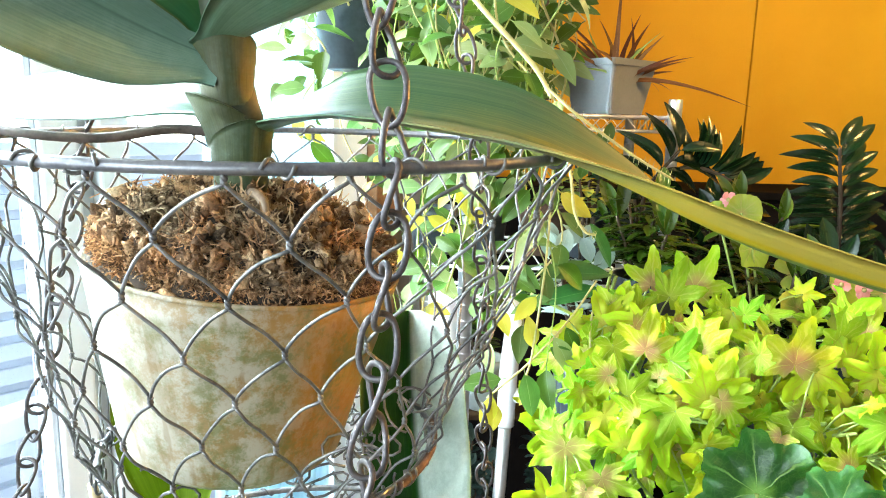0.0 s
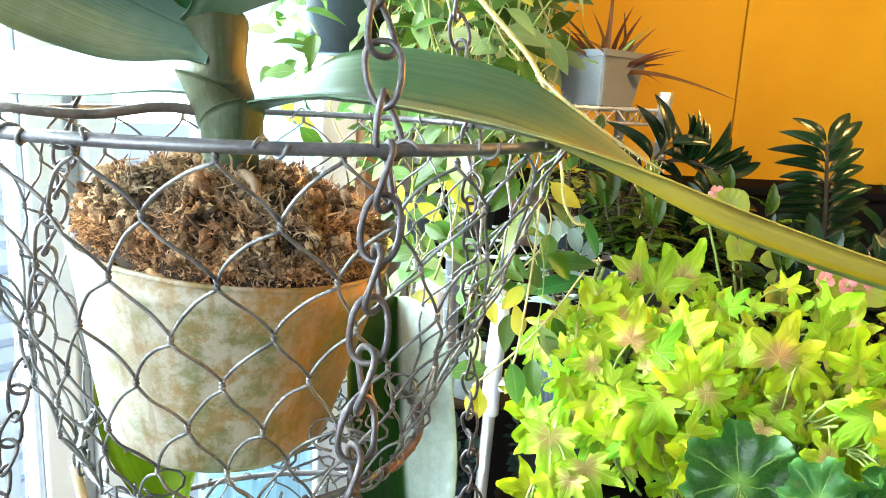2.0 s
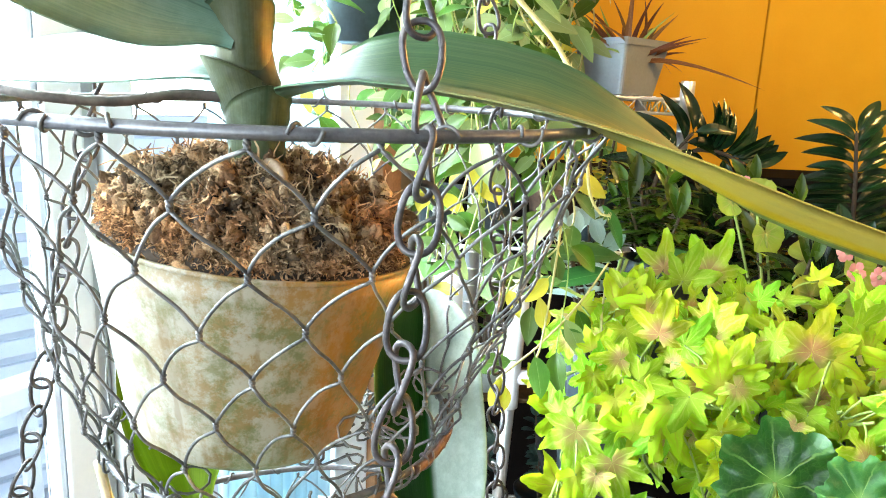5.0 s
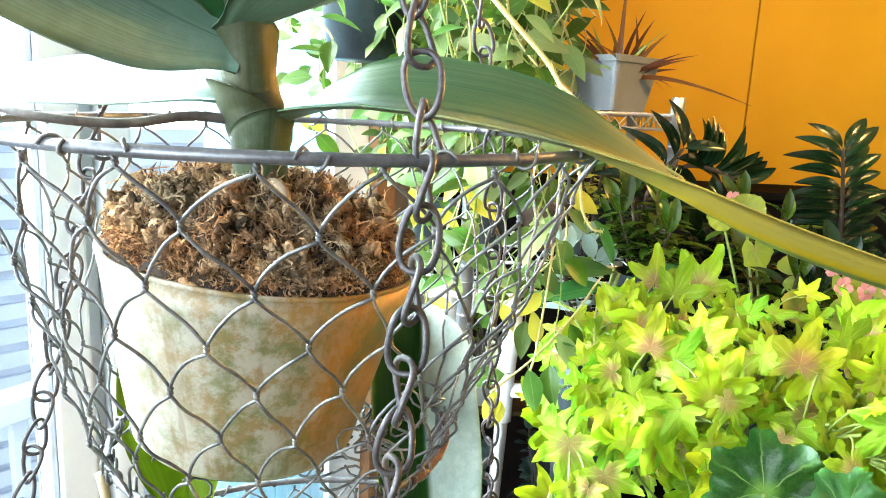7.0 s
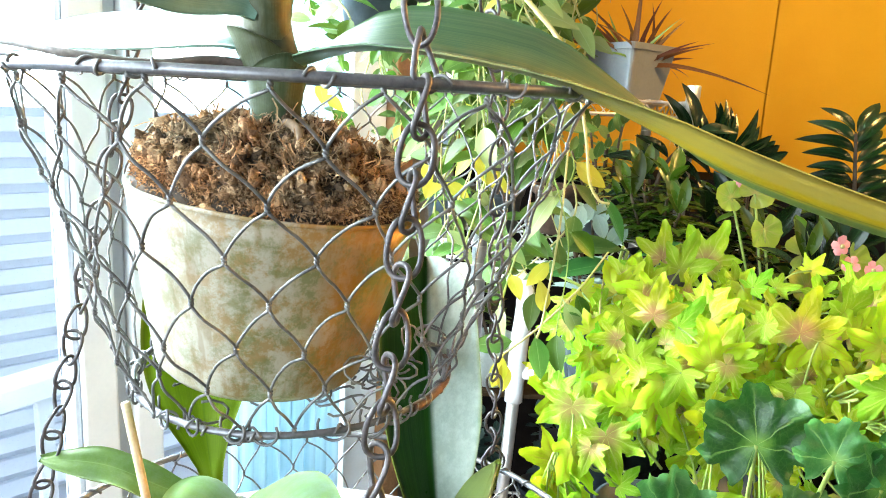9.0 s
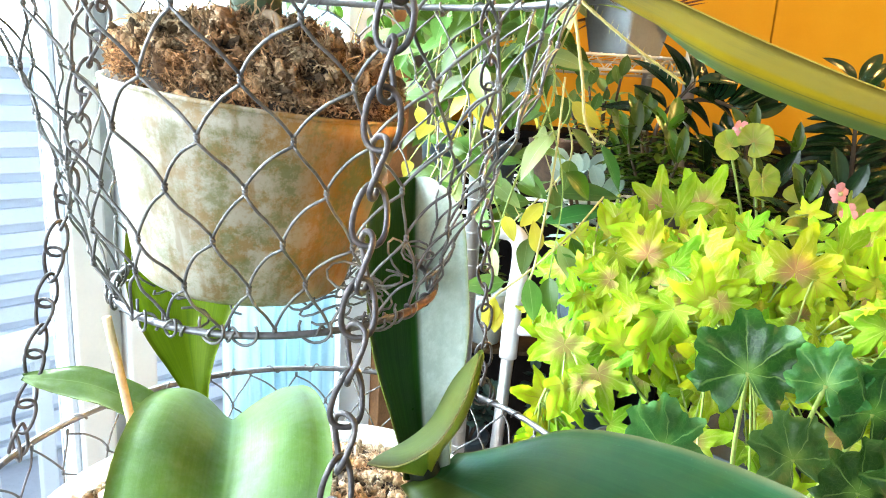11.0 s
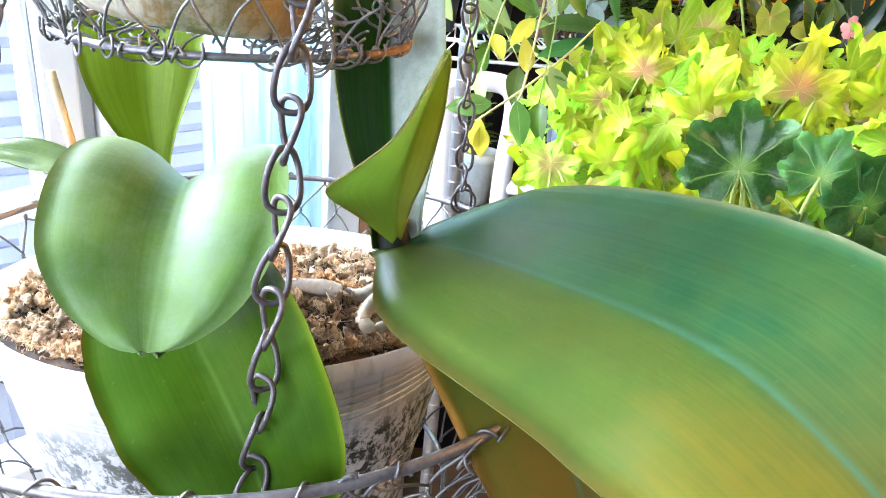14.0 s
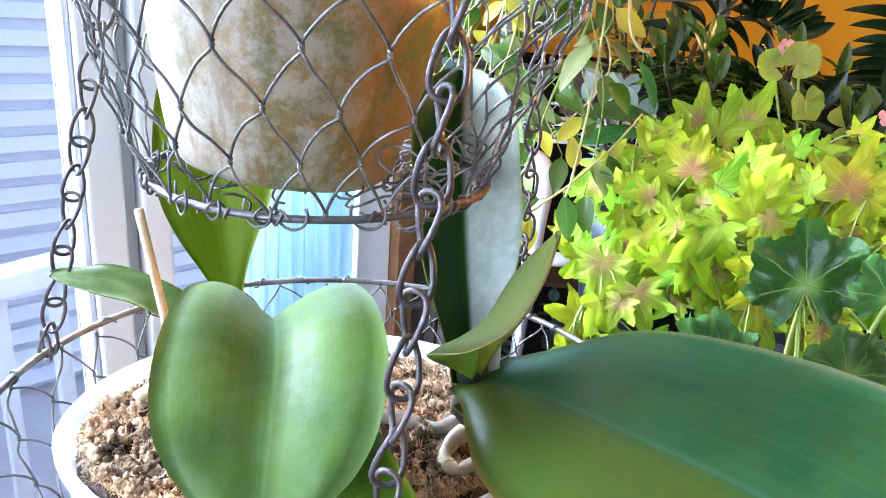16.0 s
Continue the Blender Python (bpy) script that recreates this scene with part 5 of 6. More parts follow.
for plant, c, tall_ in ((orchid_a, Vector((-0.118, 0.335, 0)), 1.252), (orchid_b, Vector((0.000, 0.288, 0)), 1.270)):
    bm = bmesh.new()
    tube(bm, curve_points([c + Vector((0, 0, 1.212)), c + Vector((0.001, 0, 1.235)), c + Vector((0, 0, tall_ - 0.012)), c + Vector((0, 0, tall_))], 14), 0.011, 14, False, lambda s: 1 - 0.45 * s + 0.08 * math.sin(s * 20))
    part("stem", bm, M_ORCHSTEM, plant, "short stem with clasping leaf bases")
for pts, r, m_, plant in (
        ([(-0.002, 0.274, 1.237), (-0.0085, 0.266, 1.233), (-0.0100, 0.259, 1.2295), (-0.0045, 0.2545, 1.2285), (0.0030, 0.2575, 1.2295)], 0.0036, M_ROOT, orchid_b),
        ([(0.000, 0.285, 1.238), (-0.0138, 0.282, 1.231), (-0.029, 0.2887, 1.2300), (-0.0437, 0.292, 1.2295), (-0.058, 0.298, 1.225)], 0.0040, M_GREYROOT, orchid_b),
        ([(-0.004, 0.278, 1.228), (-0.025, 0.268, 1.227), (-0.040, 0.262, 1.222)], 0.0022, M_DEADROOT, orchid_b),
        ([(-0.122, 0.330, 1.240), (-0.150, 0.310, 1.236), (-0.170, 0.300, 1.222)], 0.0036, M_ROOT, orchid_a)):
    bm = bmesh.new()
    tube(bm, curve_points(pts, 14), r, 9, False, lambda s: 1 + 0.12 * math.sin(s * 14))
    part("root", bm, m_, plant, "thick aerial root")

bm = bmesh.new()
st = curve_points([(-0.148, 0.305, 1.222), (-0.157, 0.307, 1.27), (-0.167, 0.309, 1.3215)], 20)
tube(bm, st, 0.0023, 9, False, lambda s: 1 + (0.22 if abs(s - 0.35) < 0.04 else 0))
tagged(part("stake", bm, M_STAKE), "thin cut bamboo stake standing in the moss", "stake")

# ---- the plant rack ----
cabinet = thing("cabinet", (1.28, 1.85, 0.0), "low black cabinet along the orange wall", "cabinet")
bm = bmesh.new()
box(bm, (-0.02, 1.715, 0.0), (2.59, 1.98, 1.328), 0.004)
part("body", bm, M_BLACK, cabinet, smooth=False)
bm = bmesh.new()
box(bm, (-0.03, 1.70, 1.329), (2.6, 1.985, 1.349), 0.004)
part("top", bm, M_BLACK, cabinet, smooth=False)
for k in range(4):
    bm = bmesh.new()
    box(bm, (0.0 + 0.645 * k, 1.70, 0.05), (0.64 + 0.645 * k, 1.7145, 1.318), 0.003)
    part("door", bm, M_BLACK, cabinet, smooth=False)

rack = thing("wire_rack", (0.43, 1.25, 0.0), "chrome wire shelving rack with round posts", "rack")
for px, py in ((0.4305, 1.300), (0.4305, 1.60), (-0.02, 1.30), (0.040, 1.0), (-0.02, 1.60), (0.4305, 1.02)):
    top = 1.552 if px > 0.2 and py > 1.2 else (1.30 if px > 0.2 else 1.552)
    bm = bmesh.new()
    lathe(bm, [(0, 0), (0.0115, 0), (0.0115, top - 0.05), (0.0128, top - 0.05), (0.0128, top - 0.002), (0.0115, top), (0, top)], 20, (px, py, 0))
    for k in range(int(top / 0.0254) - 2):
        z = 0.0254 * (k + 0.5)
        lathe(bm, [(0.0116, z), (0.0119, z + 0.0008), (0.0116, z + 0.0016)], 20, (px, py, 0))
    part("post", bm, M_CHROME, rack, "chrome post with rings")


def wire_shelf(z, x0, x1, y0, y1):
    for a, b in (((x0, y0), (x1, y0)), ((x0, y1), (x1, y1)), ((x0, y0), (x0, y1)), ((x1, y0), (x1, y1))):
        bm = bmesh.new()
        A, B = Vector((*a, z)), Vector((*b, z))
        tube(bm, [A, B], 0.003, 7)
        tube(bm, [A - Vector((0, 0, 0.026)), B - Vector((0, 0, 0.026))], 0.003, 7)
        n = int((B - A).length / 0.022)
        zig = [A.lerp(B, k / n) - Vector((0, 0, 0.026 if k % 2 else 0.0)) for k in range(n + 1)]
        tube(bm, zig, 0.0018, 6)
        part("shelf_edge", bm, M_CHROME, rack, "zigzag wire truss")
    bm = bmesh.new()
    k = x0 + 0.02
    while k < x1:
        tube(bm, [(k, y0, z + 0.003), (k, y1, z + 0.003)], 0.0013, 5)
        k += 0.022
    part("wire_mat", bm, M_CHROME, rack, "close set wires", kind="stuff")


wire_shelf(1.518, -0.02, 0.4305, 1.300, 1.600)
wire_shelf(1.285, -0.02, 0.4305, 1.02, 1.300)

bm = bmesh.new()
box(bm, (0.150, 0.36, 0.985), (0.80, 0.98, 1.005), 0.004)
bench = thing("plant_bench", (0.42, 0.67, 0.0), "black slatted bench under the plants", "bench")
part("top", bm, M_BLACK, bench, smooth=False)
for bx in (0.18, 0.76):
    for by in (0.40, 0.94):
        bm = bmesh.new()
        box(bm, (bx - 0.016, by - 0.016, 0.0), (bx + 0.016, by + 0.016, 0.984), 0.003)
        part("leg", bm, M_BLACK, bench, smooth=False)


def simple_pot(name, c, z0, h, r_top, r_base, material, label, rim=0.004):
    bm = bmesh.new()
    lathe(bm, [(0, z0), (r_base, z0), (r_base + (r_top - r_base) * 0.8, z0 + h * 0.8), (r_top, z0 + h * 0.82), (r_top + rim * 0.4, z0 + h * 0.84), (r_top + rim, z0 + h),
               (r_top, z0 + h), (r_top - 0.003, z0 + h * 0.86), (0, z0 + h * 0.86)], 36, (c[0], c[1], 0))
    return tagged(part(name, bm, material), label, "plant pot")


for c, z0, h, r in (((0.207, 0.60), 1.006, 0.10, 0.050), ((0.318, 0.62), 1.006, 0.11, 0.056), ((0.40, 0.54), 1.006, 0.11, 0.054), ((0.235, 0.43), 1.006, 0.10, 0.055), ((0.40, 0.80), 1.006, 0.12, 0.066), ((0.56, 0.62), 1.006, 0.12, 0.066)):
    simple_pot("plant_pot", c, z0, h, r, r * 0.74, M_DARKPOT, "dark plastic pot on the black bench")

# white pipe stand on the bottom shelf of the rack
stand = thing("pipe_stand", (0.055, 1.10, 0.705), "white plastic pipe stand with bent corner", "stand")
bm = bmesh.new()
tube(bm, [(0.024, 1.10, 0.705), (0.016, 1.10, 0.986), (0.013, 1.10, 1.10), (0.009, 1.10, 1.205), (0.008, 1.10, 1.222)], 0.0235, 20, False, lambda s: 1.0 if s < 0.9 else 0.94)
leg = part("leg", bm, M_PVC, stand)
for z, tip_z, turn in ((0.935, 0.004, 0.4), (0.928, -0.006, 1.9), (0.921, 0.002, 3.1)):
    bm = bmesh.new()
    tube(bm, [(0.0175 + 0.0262 * math.cos(turn + 0.35 * k), 1.10 + 0.0262 * math.sin(turn + 0.35 * k), z + tip_z * math.sin(0.5 * k)) for k in range(19)], 0.0016, 6)
    part("tie_wire", bm, M_PVC, leg, "white tie wire")
bm = bmesh.new()
tube(bm, curve_points([(-0.016, 1.096, 1.219), (0.03, 1.096, 1.219), (0.085, 1.096, 1.219), (0.111, 1.096, 1.214), (0.124, 1.096, 1.196), (0.1265, 1.096, 1.16), (0.121, 1.096, 1.09), (0.119, 1.096, 0.995)], 44), 0.0155, 18)
part("bend", bm, M_PVC, stand)
bm = bmesh.new()
tube(bm, [(0.119, 1.096, 0.998), (0.113, 1.096, 0.85), (0.107, 1.096, 0.705)], 0.0110, 16)
part("leg", bm, M_CHROME, stand, "metal leg")
bm = bmesh.new()
tube(bm, [(0.121, 1.096, 1.048), (0.200, 1.096, 1.050)], 0.0125, 16)
part("arm", bm, M_PVC, stand, "short side arm")

# small pots behind the netting
simple_pot("plant_pot", (0.083, 1.19), 1.288 - 0.30, 0.095, 0.035, 0.026, M_CERAMIC, "small pale glazed pot")
bm = bmesh.new()
box(bm, (-0.02, 1.148, 0.977), (0.43, 1.30, 0.986), 0.003)
part("board", bm, M_TRELLIS, rack, "thin dark shelf board", False)
wire_shelf(0.700, -0.02, 0.4305, 1.02, 1.300)
for c in ((0.06, 1.215), (0.20, 1.20), (0.33, 1.20)):
    simple_pot("plant_pot", c, 0.705, 0.075, 0.045, 0.034, M_DARKPOT, "slate plastic pot on the bottom wire shelf")
simple_pot("plant_pot", (-0.012, 1.10), 1.290, 0.075, 0.040, 0.030, M_DARKPOT, "slate blue plastic pot on the wire shelf")
simple_pot("plant_pot", (0.075, 1.12), 1.290, 0.070, 0.036, 0.028, M_DARKPOT, "slate blue plastic pot on the wire shelf")
simple_pot("plant_pot", (0.17, 1.12), 1.290, 0.080, 0.042, 0.030, M_RUST, "brown clay pot on the wire shelf")
simple_pot("plant_pot", (0.29, 1.13), 1.290, 0.080, 0.044, 0.032, M_DARKPOT, "slate blue plastic pot on the wire shelf")

# square grey bin with a spider plant
bm = bmesh.new()
lo, hi = 0.050, 0.067
z0, z1 = 1.5235, 1.625
ring = []
for z, h, e in ((z0, lo, 0.008), (z1 - 0.012, hi - 0.003, 0.008), (z1 - 0.012, hi + 0.001, 0.008), (z1, hi + 0.002, 0.008), (z1, hi - 0.003, 0.006), (z1 - 0.05, hi - 0.009, 0.006)):
    lev = []
    for sx, sy in ((-1, -1), (1, -1), (1, 1), (-1, 1)):
        for k in range(4):
            a = math.atan2(sy, sx) + (k - 1.5) * radians(30)
            lev.append(bm.verts.new((sx * (h - e) + e * math.cos(a), sy * (h - e) + e * math.sin(a), z)))
    ring.append(lev)
for a, b in zip(ring, ring[1:]):
    for k in range(16):
        bm.faces.new((a[k], a[(k + 1) % 16], b[(k + 1) % 16], b[k]))
bm.faces.new(ring[0][::-1])
bm.faces.new(ring[-1])
bmesh.ops.transform(bm, matrix=pose(0.325, 1.392, 0, 0, 0, 36), verts=bm.verts[:])
tagged(part("square_planter", bm, M_BIN, smooth=False), "square grey plastic planter on the wire shelf", "plant pot")

rng = random.Random(31)
spider = thing("spider_plant", (0.334, 1.385, 1.578), "spiky reddish brown plant in the square planter", "plant")
SPI = [small_leaf("leaf", m_, L, w, 28, d, 0.3, 1.6, 0.0, 14, 3) for m_, L, w, d in ((L_SPIDER, 0.115, 0.012, 0.9), (L_SPIDER, 0.10, 0.010, 0.5), (L_SPIDERG, 0.13, 0.013, 0.85), (L_SPIDER, 0.13, 0.0115, 1.3))]
for k in range(74):
    a, e = rng.uniform(0, 6.28), rng.uniform(0.35, 1.4)
    d = Vector((math.cos(a) * math.cos(e), math.sin(a) * math.cos(e), math.sin(e)))
    piece("leaf", SPI[k % 4], leaf_pose(Vector((0.334, 1.385, 1.578)) + Vector((math.cos(a), math.sin(a), 0)) * 0.018, d, (rng.uniform(-0.4, 0.4), -0.8, 0.6), rng.uniform(0.7, 1.2)), spider)

# ---- hanging vine ----
rng = random.Random(41)
simple_pot("hanging_pot", (-0.098, 0.80), 1.555, 0.085, 0.052, 0.040, M_DARKPOT, "dark slate hanging pot among the vines")
VL = [small_leaf("leaf", m_, L, w, f, d, 0.45, p_, 0.10, 9, 5) for m_, L, w, f, d, p_ in (
    (L_HOYA, 0.040, 0.018, 16, 0.2, 1.5), (L_MINT, 0.041, 0.018, 12, 0.3, 1.6), (L_DEEP, 0.038, 0.018, 20, 0.15, 1.4), (L_YELLOW, 0.036, 0.017, 14, 0.25, 1.4), (L_DEEP, 0.034, 0.018, 24, 0.35, 1.3))]


def hanging_vine(seed, x0, x1, stems, longer, label):
    """Many stems from above; x0, x1: the spread for each metre of distance."""
    rng = random.Random(seed)
    vine = thing("hanging_vine", ((x0 + x1) * 0.4, 0.80, 1.64), label, "vine", "vines on the rack")
    count = 0
    for k in range(stems):
        y = rng.uniform(0.60, 1.00)
        x = rng.uniform(x0, x1) * y
        zt = 1.80 + rng.uniform(-0.03, 0.05)
        zb = rng.choice((1.60, 1.56, 1.52, 1.47, 1.43))
        if k < longer:
            y = rng.uniform(0.58, 0.75)
            x = rng.uniform(max(x0, -0.03), x1) * y
            zb = rng.uniform(1.27, 1.38)
        c = [Vector((x, y, zt))]
        for j in range(1, 7):
            c.append(Vector((x + rng.uniform(-0.035, 0.035), y + rng.uniform(-0.03, 0.03), zt + (zb - zt) * j / 6)))
        pts = curve_points(c, 48)
        bm = bmesh.new()
        tube(bm, pts, 0.0009 if k % 3 else 0.0015, 5, False, 0.7)
        stem = part("stem", bm, M_STEMY if k % 2 else M_STEMG, vine)
        p0 = Vector((9, 9, 9))
        gap = 0.0125 if zb > 1.4 else 0.024
        for q in range(1, 49):
            p = pts[q]
            if p.z > 1.67 or (p - p0).length < gap or count > 296:
                continue
            p0 = p
            a = rng.uniform(0, 6.28)
            d = Vector((math.cos(a), math.sin(a) * 0.8 - 0.15, rng.uniform(-1.1, 0.25)))
            kind_ = 3 if rng.random() < (0.04 if p.z > 1.5 else 0.10) else rng.choice((0, 0, 1, 2, 2, 4))
            piece("leaf", VL[kind_], leaf_pose(p, d, (rng.uniform(-0.7, 0.3), -0.6, rng.uniform(0.1, 1.0)), rng.uniform(0.75, 1.25)), stem)
            count += 1
    return vine


hanging_vine(41, -0.20, 0.02, 34, 3, "trailing vine with oval pale green leaves")
hanging_vine(42, 0.00, 0.165, 34, 8, "trailing vine with oval green and yellow leaves")
hanging_vine(43, -0.06, 0.17, 30, 5, "trailing vine with oval dark and pale green leaves")
screen = thing("board_screen", (0.12, 1.315, 1.545), "dark brown slatted board on the rack behind the vines", "screen")
for k in range(3):
    bm = bmesh.new()
    box(bm, (-0.015 + 0.074 * k, 1.305, 1.545), (0.053 + 0.074 * k, 1.319, 1.98), 0.003)
    part("slat", bm, M_TRELLIS, screen, smooth=False)
for k in range(3):
    bm = bmesh.new()
    box(bm, (0.0, 1.320, 1.60 + 0.12 * k), (0.197, 1.330, 1.63 + 0.12 * k), 0.002)
    part("batten", bm, M_TRELLIS, screen, smooth=False)

# trailing runners low down beside the netting
runner = thing("trailing_vine", (0.12, 0.66, 1.30), "thin runner with narrow green and yellow leaves", "vine")
for pts in ([(0.16, 0.68, 1.345), (0.125, 0.63, 1.318), (0.085, 0.59, 1.290), (0.045, 0.57, 1.262)], [(0.10, 0.62, 1.46), (0.095, 0.60, 1.38), (0.085, 0.585, 1.30), (0.08, 0.58, 1.28)], [(0.155, 0.66, 1.34), (0.14, 0.60, 1.30), (0.15, 0.55, 1.27), (0.13, 0.53, 1.245)]):
    bm = bmesh.new()
    cp = curve_points(pts, 20)
    tube(bm, cp, 0.0011, 5)
    part("stem", bm, M_STEMY, runner)
for p, d, kind_, s_ in (((0.050, 0.57, 1.268), (-0.2, -0.1, -1), 3, 1.0), ((0.078, 0.585, 1.285), (0.25, -0.2, -1), 0, 1.15), ((0.062, 0.58, 1.277), (-1, -0.2, -0.12), 0, 1.1), ((0.086, 0.59, 1.30), (-0.15, -0.2, 1), 3, 0.9), ((0.10, 0.60, 1.302), (0.9, -0.2, -0.5), 0, 0.9), ((0.05, 0.57, 1.262), (0.1, -0.1, -1), 3, 0.9), ((0.12, 0.625, 1.315), (0.4, -0.2, -0.9), 2, 0.9), ((0.09, 0.60, 1.35), (-0.6, -0.2, -0.7), 3, 0.9)):
    piece("leaf", VL[kind_], leaf_pose(p, d, (0.1, -0.9, 0.3), s_), runner)

for pts, r in (([(0.00, 0.56, 1.62), (0.028, 0.545, 1.585), (0.066, 0.535, 1.545), (0.082, 0.53, 1.520)], 0.0022), ([(0.076, 0.532, 1.529), (0.100, 0.523, 1.508), (0.145, 0.535, 1.480), (0.186, 0.551, 1.459)], 0.0013), ([(0.100, 0.61, 1.52), (0.112, 0.60, 1.46), (0.118, 0.60, 1.425), (0.128, 0.60, 1.408), (0.138, 0.60, 1.405)], 0.0015)):
    bm = bmesh.new()
    cp = curve_points(pts, 30)
    tube(bm, cp, r, 6, False, 0.8)
    for k, q in enumerate(cp):
        for sg in (-1, 1):
            if rng.random() < 0.7:
                tube(bm, [q, q + Vector((0.2 * sg, -0.3, sg * 1.0)).normalized() * rng.uniform(0.003, 0.006)], 0.00035, 4, False, 0.3)
    part("runner", bm, M_STEMY, runner, "straw-coloured runner with short rootlets")


# ---- star-leaved plants ----
rng = random.Random(51)
STAR = [fan_leaf("leaf", m_, star_outline(rng), 0.031, rng.uniform(-0.25, 0.4), 0.5, k) for k, m_ in enumerate((L_STAR, L_STARY, L_STAR, L_STARG, L_STARY, L_STARG))]


def star_top(x, y):
    return 1.302 + 0.26 * (y - 0.52) + 0.13 * (x - 0.2) - max(0.15 - x, 0) * 0.9


def star_plant(name, x0, x1, y0, y1, n, seed, label):
    rng = random.Random(seed)
    cx, cy = (x0 + x1) / 2, (y0 + y1) / 2
    plant = thing(name, (cx, cy, 1.18), label, "plant", "lime star-leaved plants")
    stems = []
    for k in range(9):
        ex, ey = rng.uniform(x0, x1), rng.uniform(y0, y1)
        c = curve_points([(cx + rng.uniform(-0.02, 0.02), cy + 0.03, 1.18), ((cx + ex) / 2, (cy + ey) / 2 + 0.02, 1.25), (ex, ey, star_top(ex, ey) - 0.02)], 14)
        bm = bmesh.new()
        tube(bm, c, 0.0022, 6, False, 0.6)
        stems.append((c, bm))
    for k in range(n):
        x, y = rng.uniform(x0, x1), rng.uniform(y0, y1)
        front = (y1 - y) / (y1 - y0)
        z = star_top(x, y) - (rng.random() ** 1.4) * (0.05 + 0.11 * front)
        p = Vector((x, y, z))
        nrm = Vector((rng.uniform(-0.5, 0.35), rng.uniform(-1.0, -0.4), rng.uniform(0.15, 0.9)))
        a = rng.uniform(0, 6.28)
        d = Vector((math.cos(a), 0.2 * math.sin(a * 2), math.sin(a)))
        if rng.random() < 0.5:
            d = Vector((rng.uniform(-0.7, 0.7), -0.3, rng.uniform(0.1, 1) if rng.random() < 0.5 else -0.8))
        piece("leaf", STAR[rng.randrange(6)], leaf_pose(p, d, nrm, rng.uniform(0.7, 1.3)), plant)
        c, bm = min(stems, key=lambda s: (s[0][-1] - p).length)
        j = min(range(len(c)), key=lambda i: abs((c[i] - p).length - 0.05))
        tube(bm, curve_points([c[j], c[j].lerp(p, 0.5) + Vector((0, 0, 0.008)), p], 6), 0.0009, 5)
    for c, bm in stems:
        part("stem", bm, M_STEMG, plant)
    return plant


star_plant("star_leaf_plant", 0.085, 0.235, 0.48, 0.66, 112, 52, "lime-green plant with pointed star leaves and pinkish centres")
star_plant("star_leaf_plant", 0.19, 0.35, 0.41, 0.64, 136, 53, "lime-yellow plant with pointed star leaves and pinkish centres")
star_plant("star_leaf_plant", 0.34, 0.50, 0.42, 0.59, 84, 54, "yellow-green star-leaved plant in warm light")
hero = thing("star_leaf_shoot", (0.25, 0.55, 1.18), "tall lime shoots with large star leaves", "plant", "lime star-leaved plants")
for p, d, nrm, s_ in (((0.173, 0.545, 1.318), (0.15, 0, 1), (-0.2, -0.9, 0.35), 1.2), ((0.212, 0.506, 1.302), (0.4, 0, 0.9), (-0.1, -0.8, 0.5), 1.3), ((0.284, 0.518, 1.318), (0.05, 0, 1), (-0.1, -0.9, 0.35), 1.45), ((0.105, 0.512, 1.246), (-0.1, -0.2, -1), (0, -0.9, 0.5), 1.35),
                      ((0.219, 0.690, 1.340), (0.05, 0, 1), (-0.1, -0.95, 0.2), 1.3), ((0.253, 0.660, 1.345), (0.5, 0, 0.9), (0.1, -0.9, 0.4), 1.55), ((0.170, 0.500, 1.262), (0.5, 0, -0.8), (0.1, -0.9, 0.4), 1.2), ((0.215, 0.47, 1.245), (-0.2, 0, -1), (0.2, -0.9, 0.4), 1.25), ((0.342, 0.505, 1.315), (-0.3, 0, 1), (0.1, -0.9, 0.35), 1.3), ((0.262, 0.634, 1.312), (0.6, -0.2, 0.4), (0.1, -0.8, 0.6), 1.2), ((0.13, 0.49, 1.232), (0.3, -0.2, -0.9), (0, -0.9, 0.4), 1.2)):
    piece("leaf", STAR[rng.randrange(3)], leaf_pose(p, d, nrm, s_), hero)
    bm = bmesh.new()
    q = Vector(p)
    tube(bm, curve_points([(q.x * 0.7 + 0.075, q.y + 0.04, 1.18), (q.x, q.y + 0.04, q.z - 0.05), q + Vector((0, 0.006, -0.002))], 12), 0.0015, 6, False, 0.7)
    part("stem", bm, M_STEMG, hero)

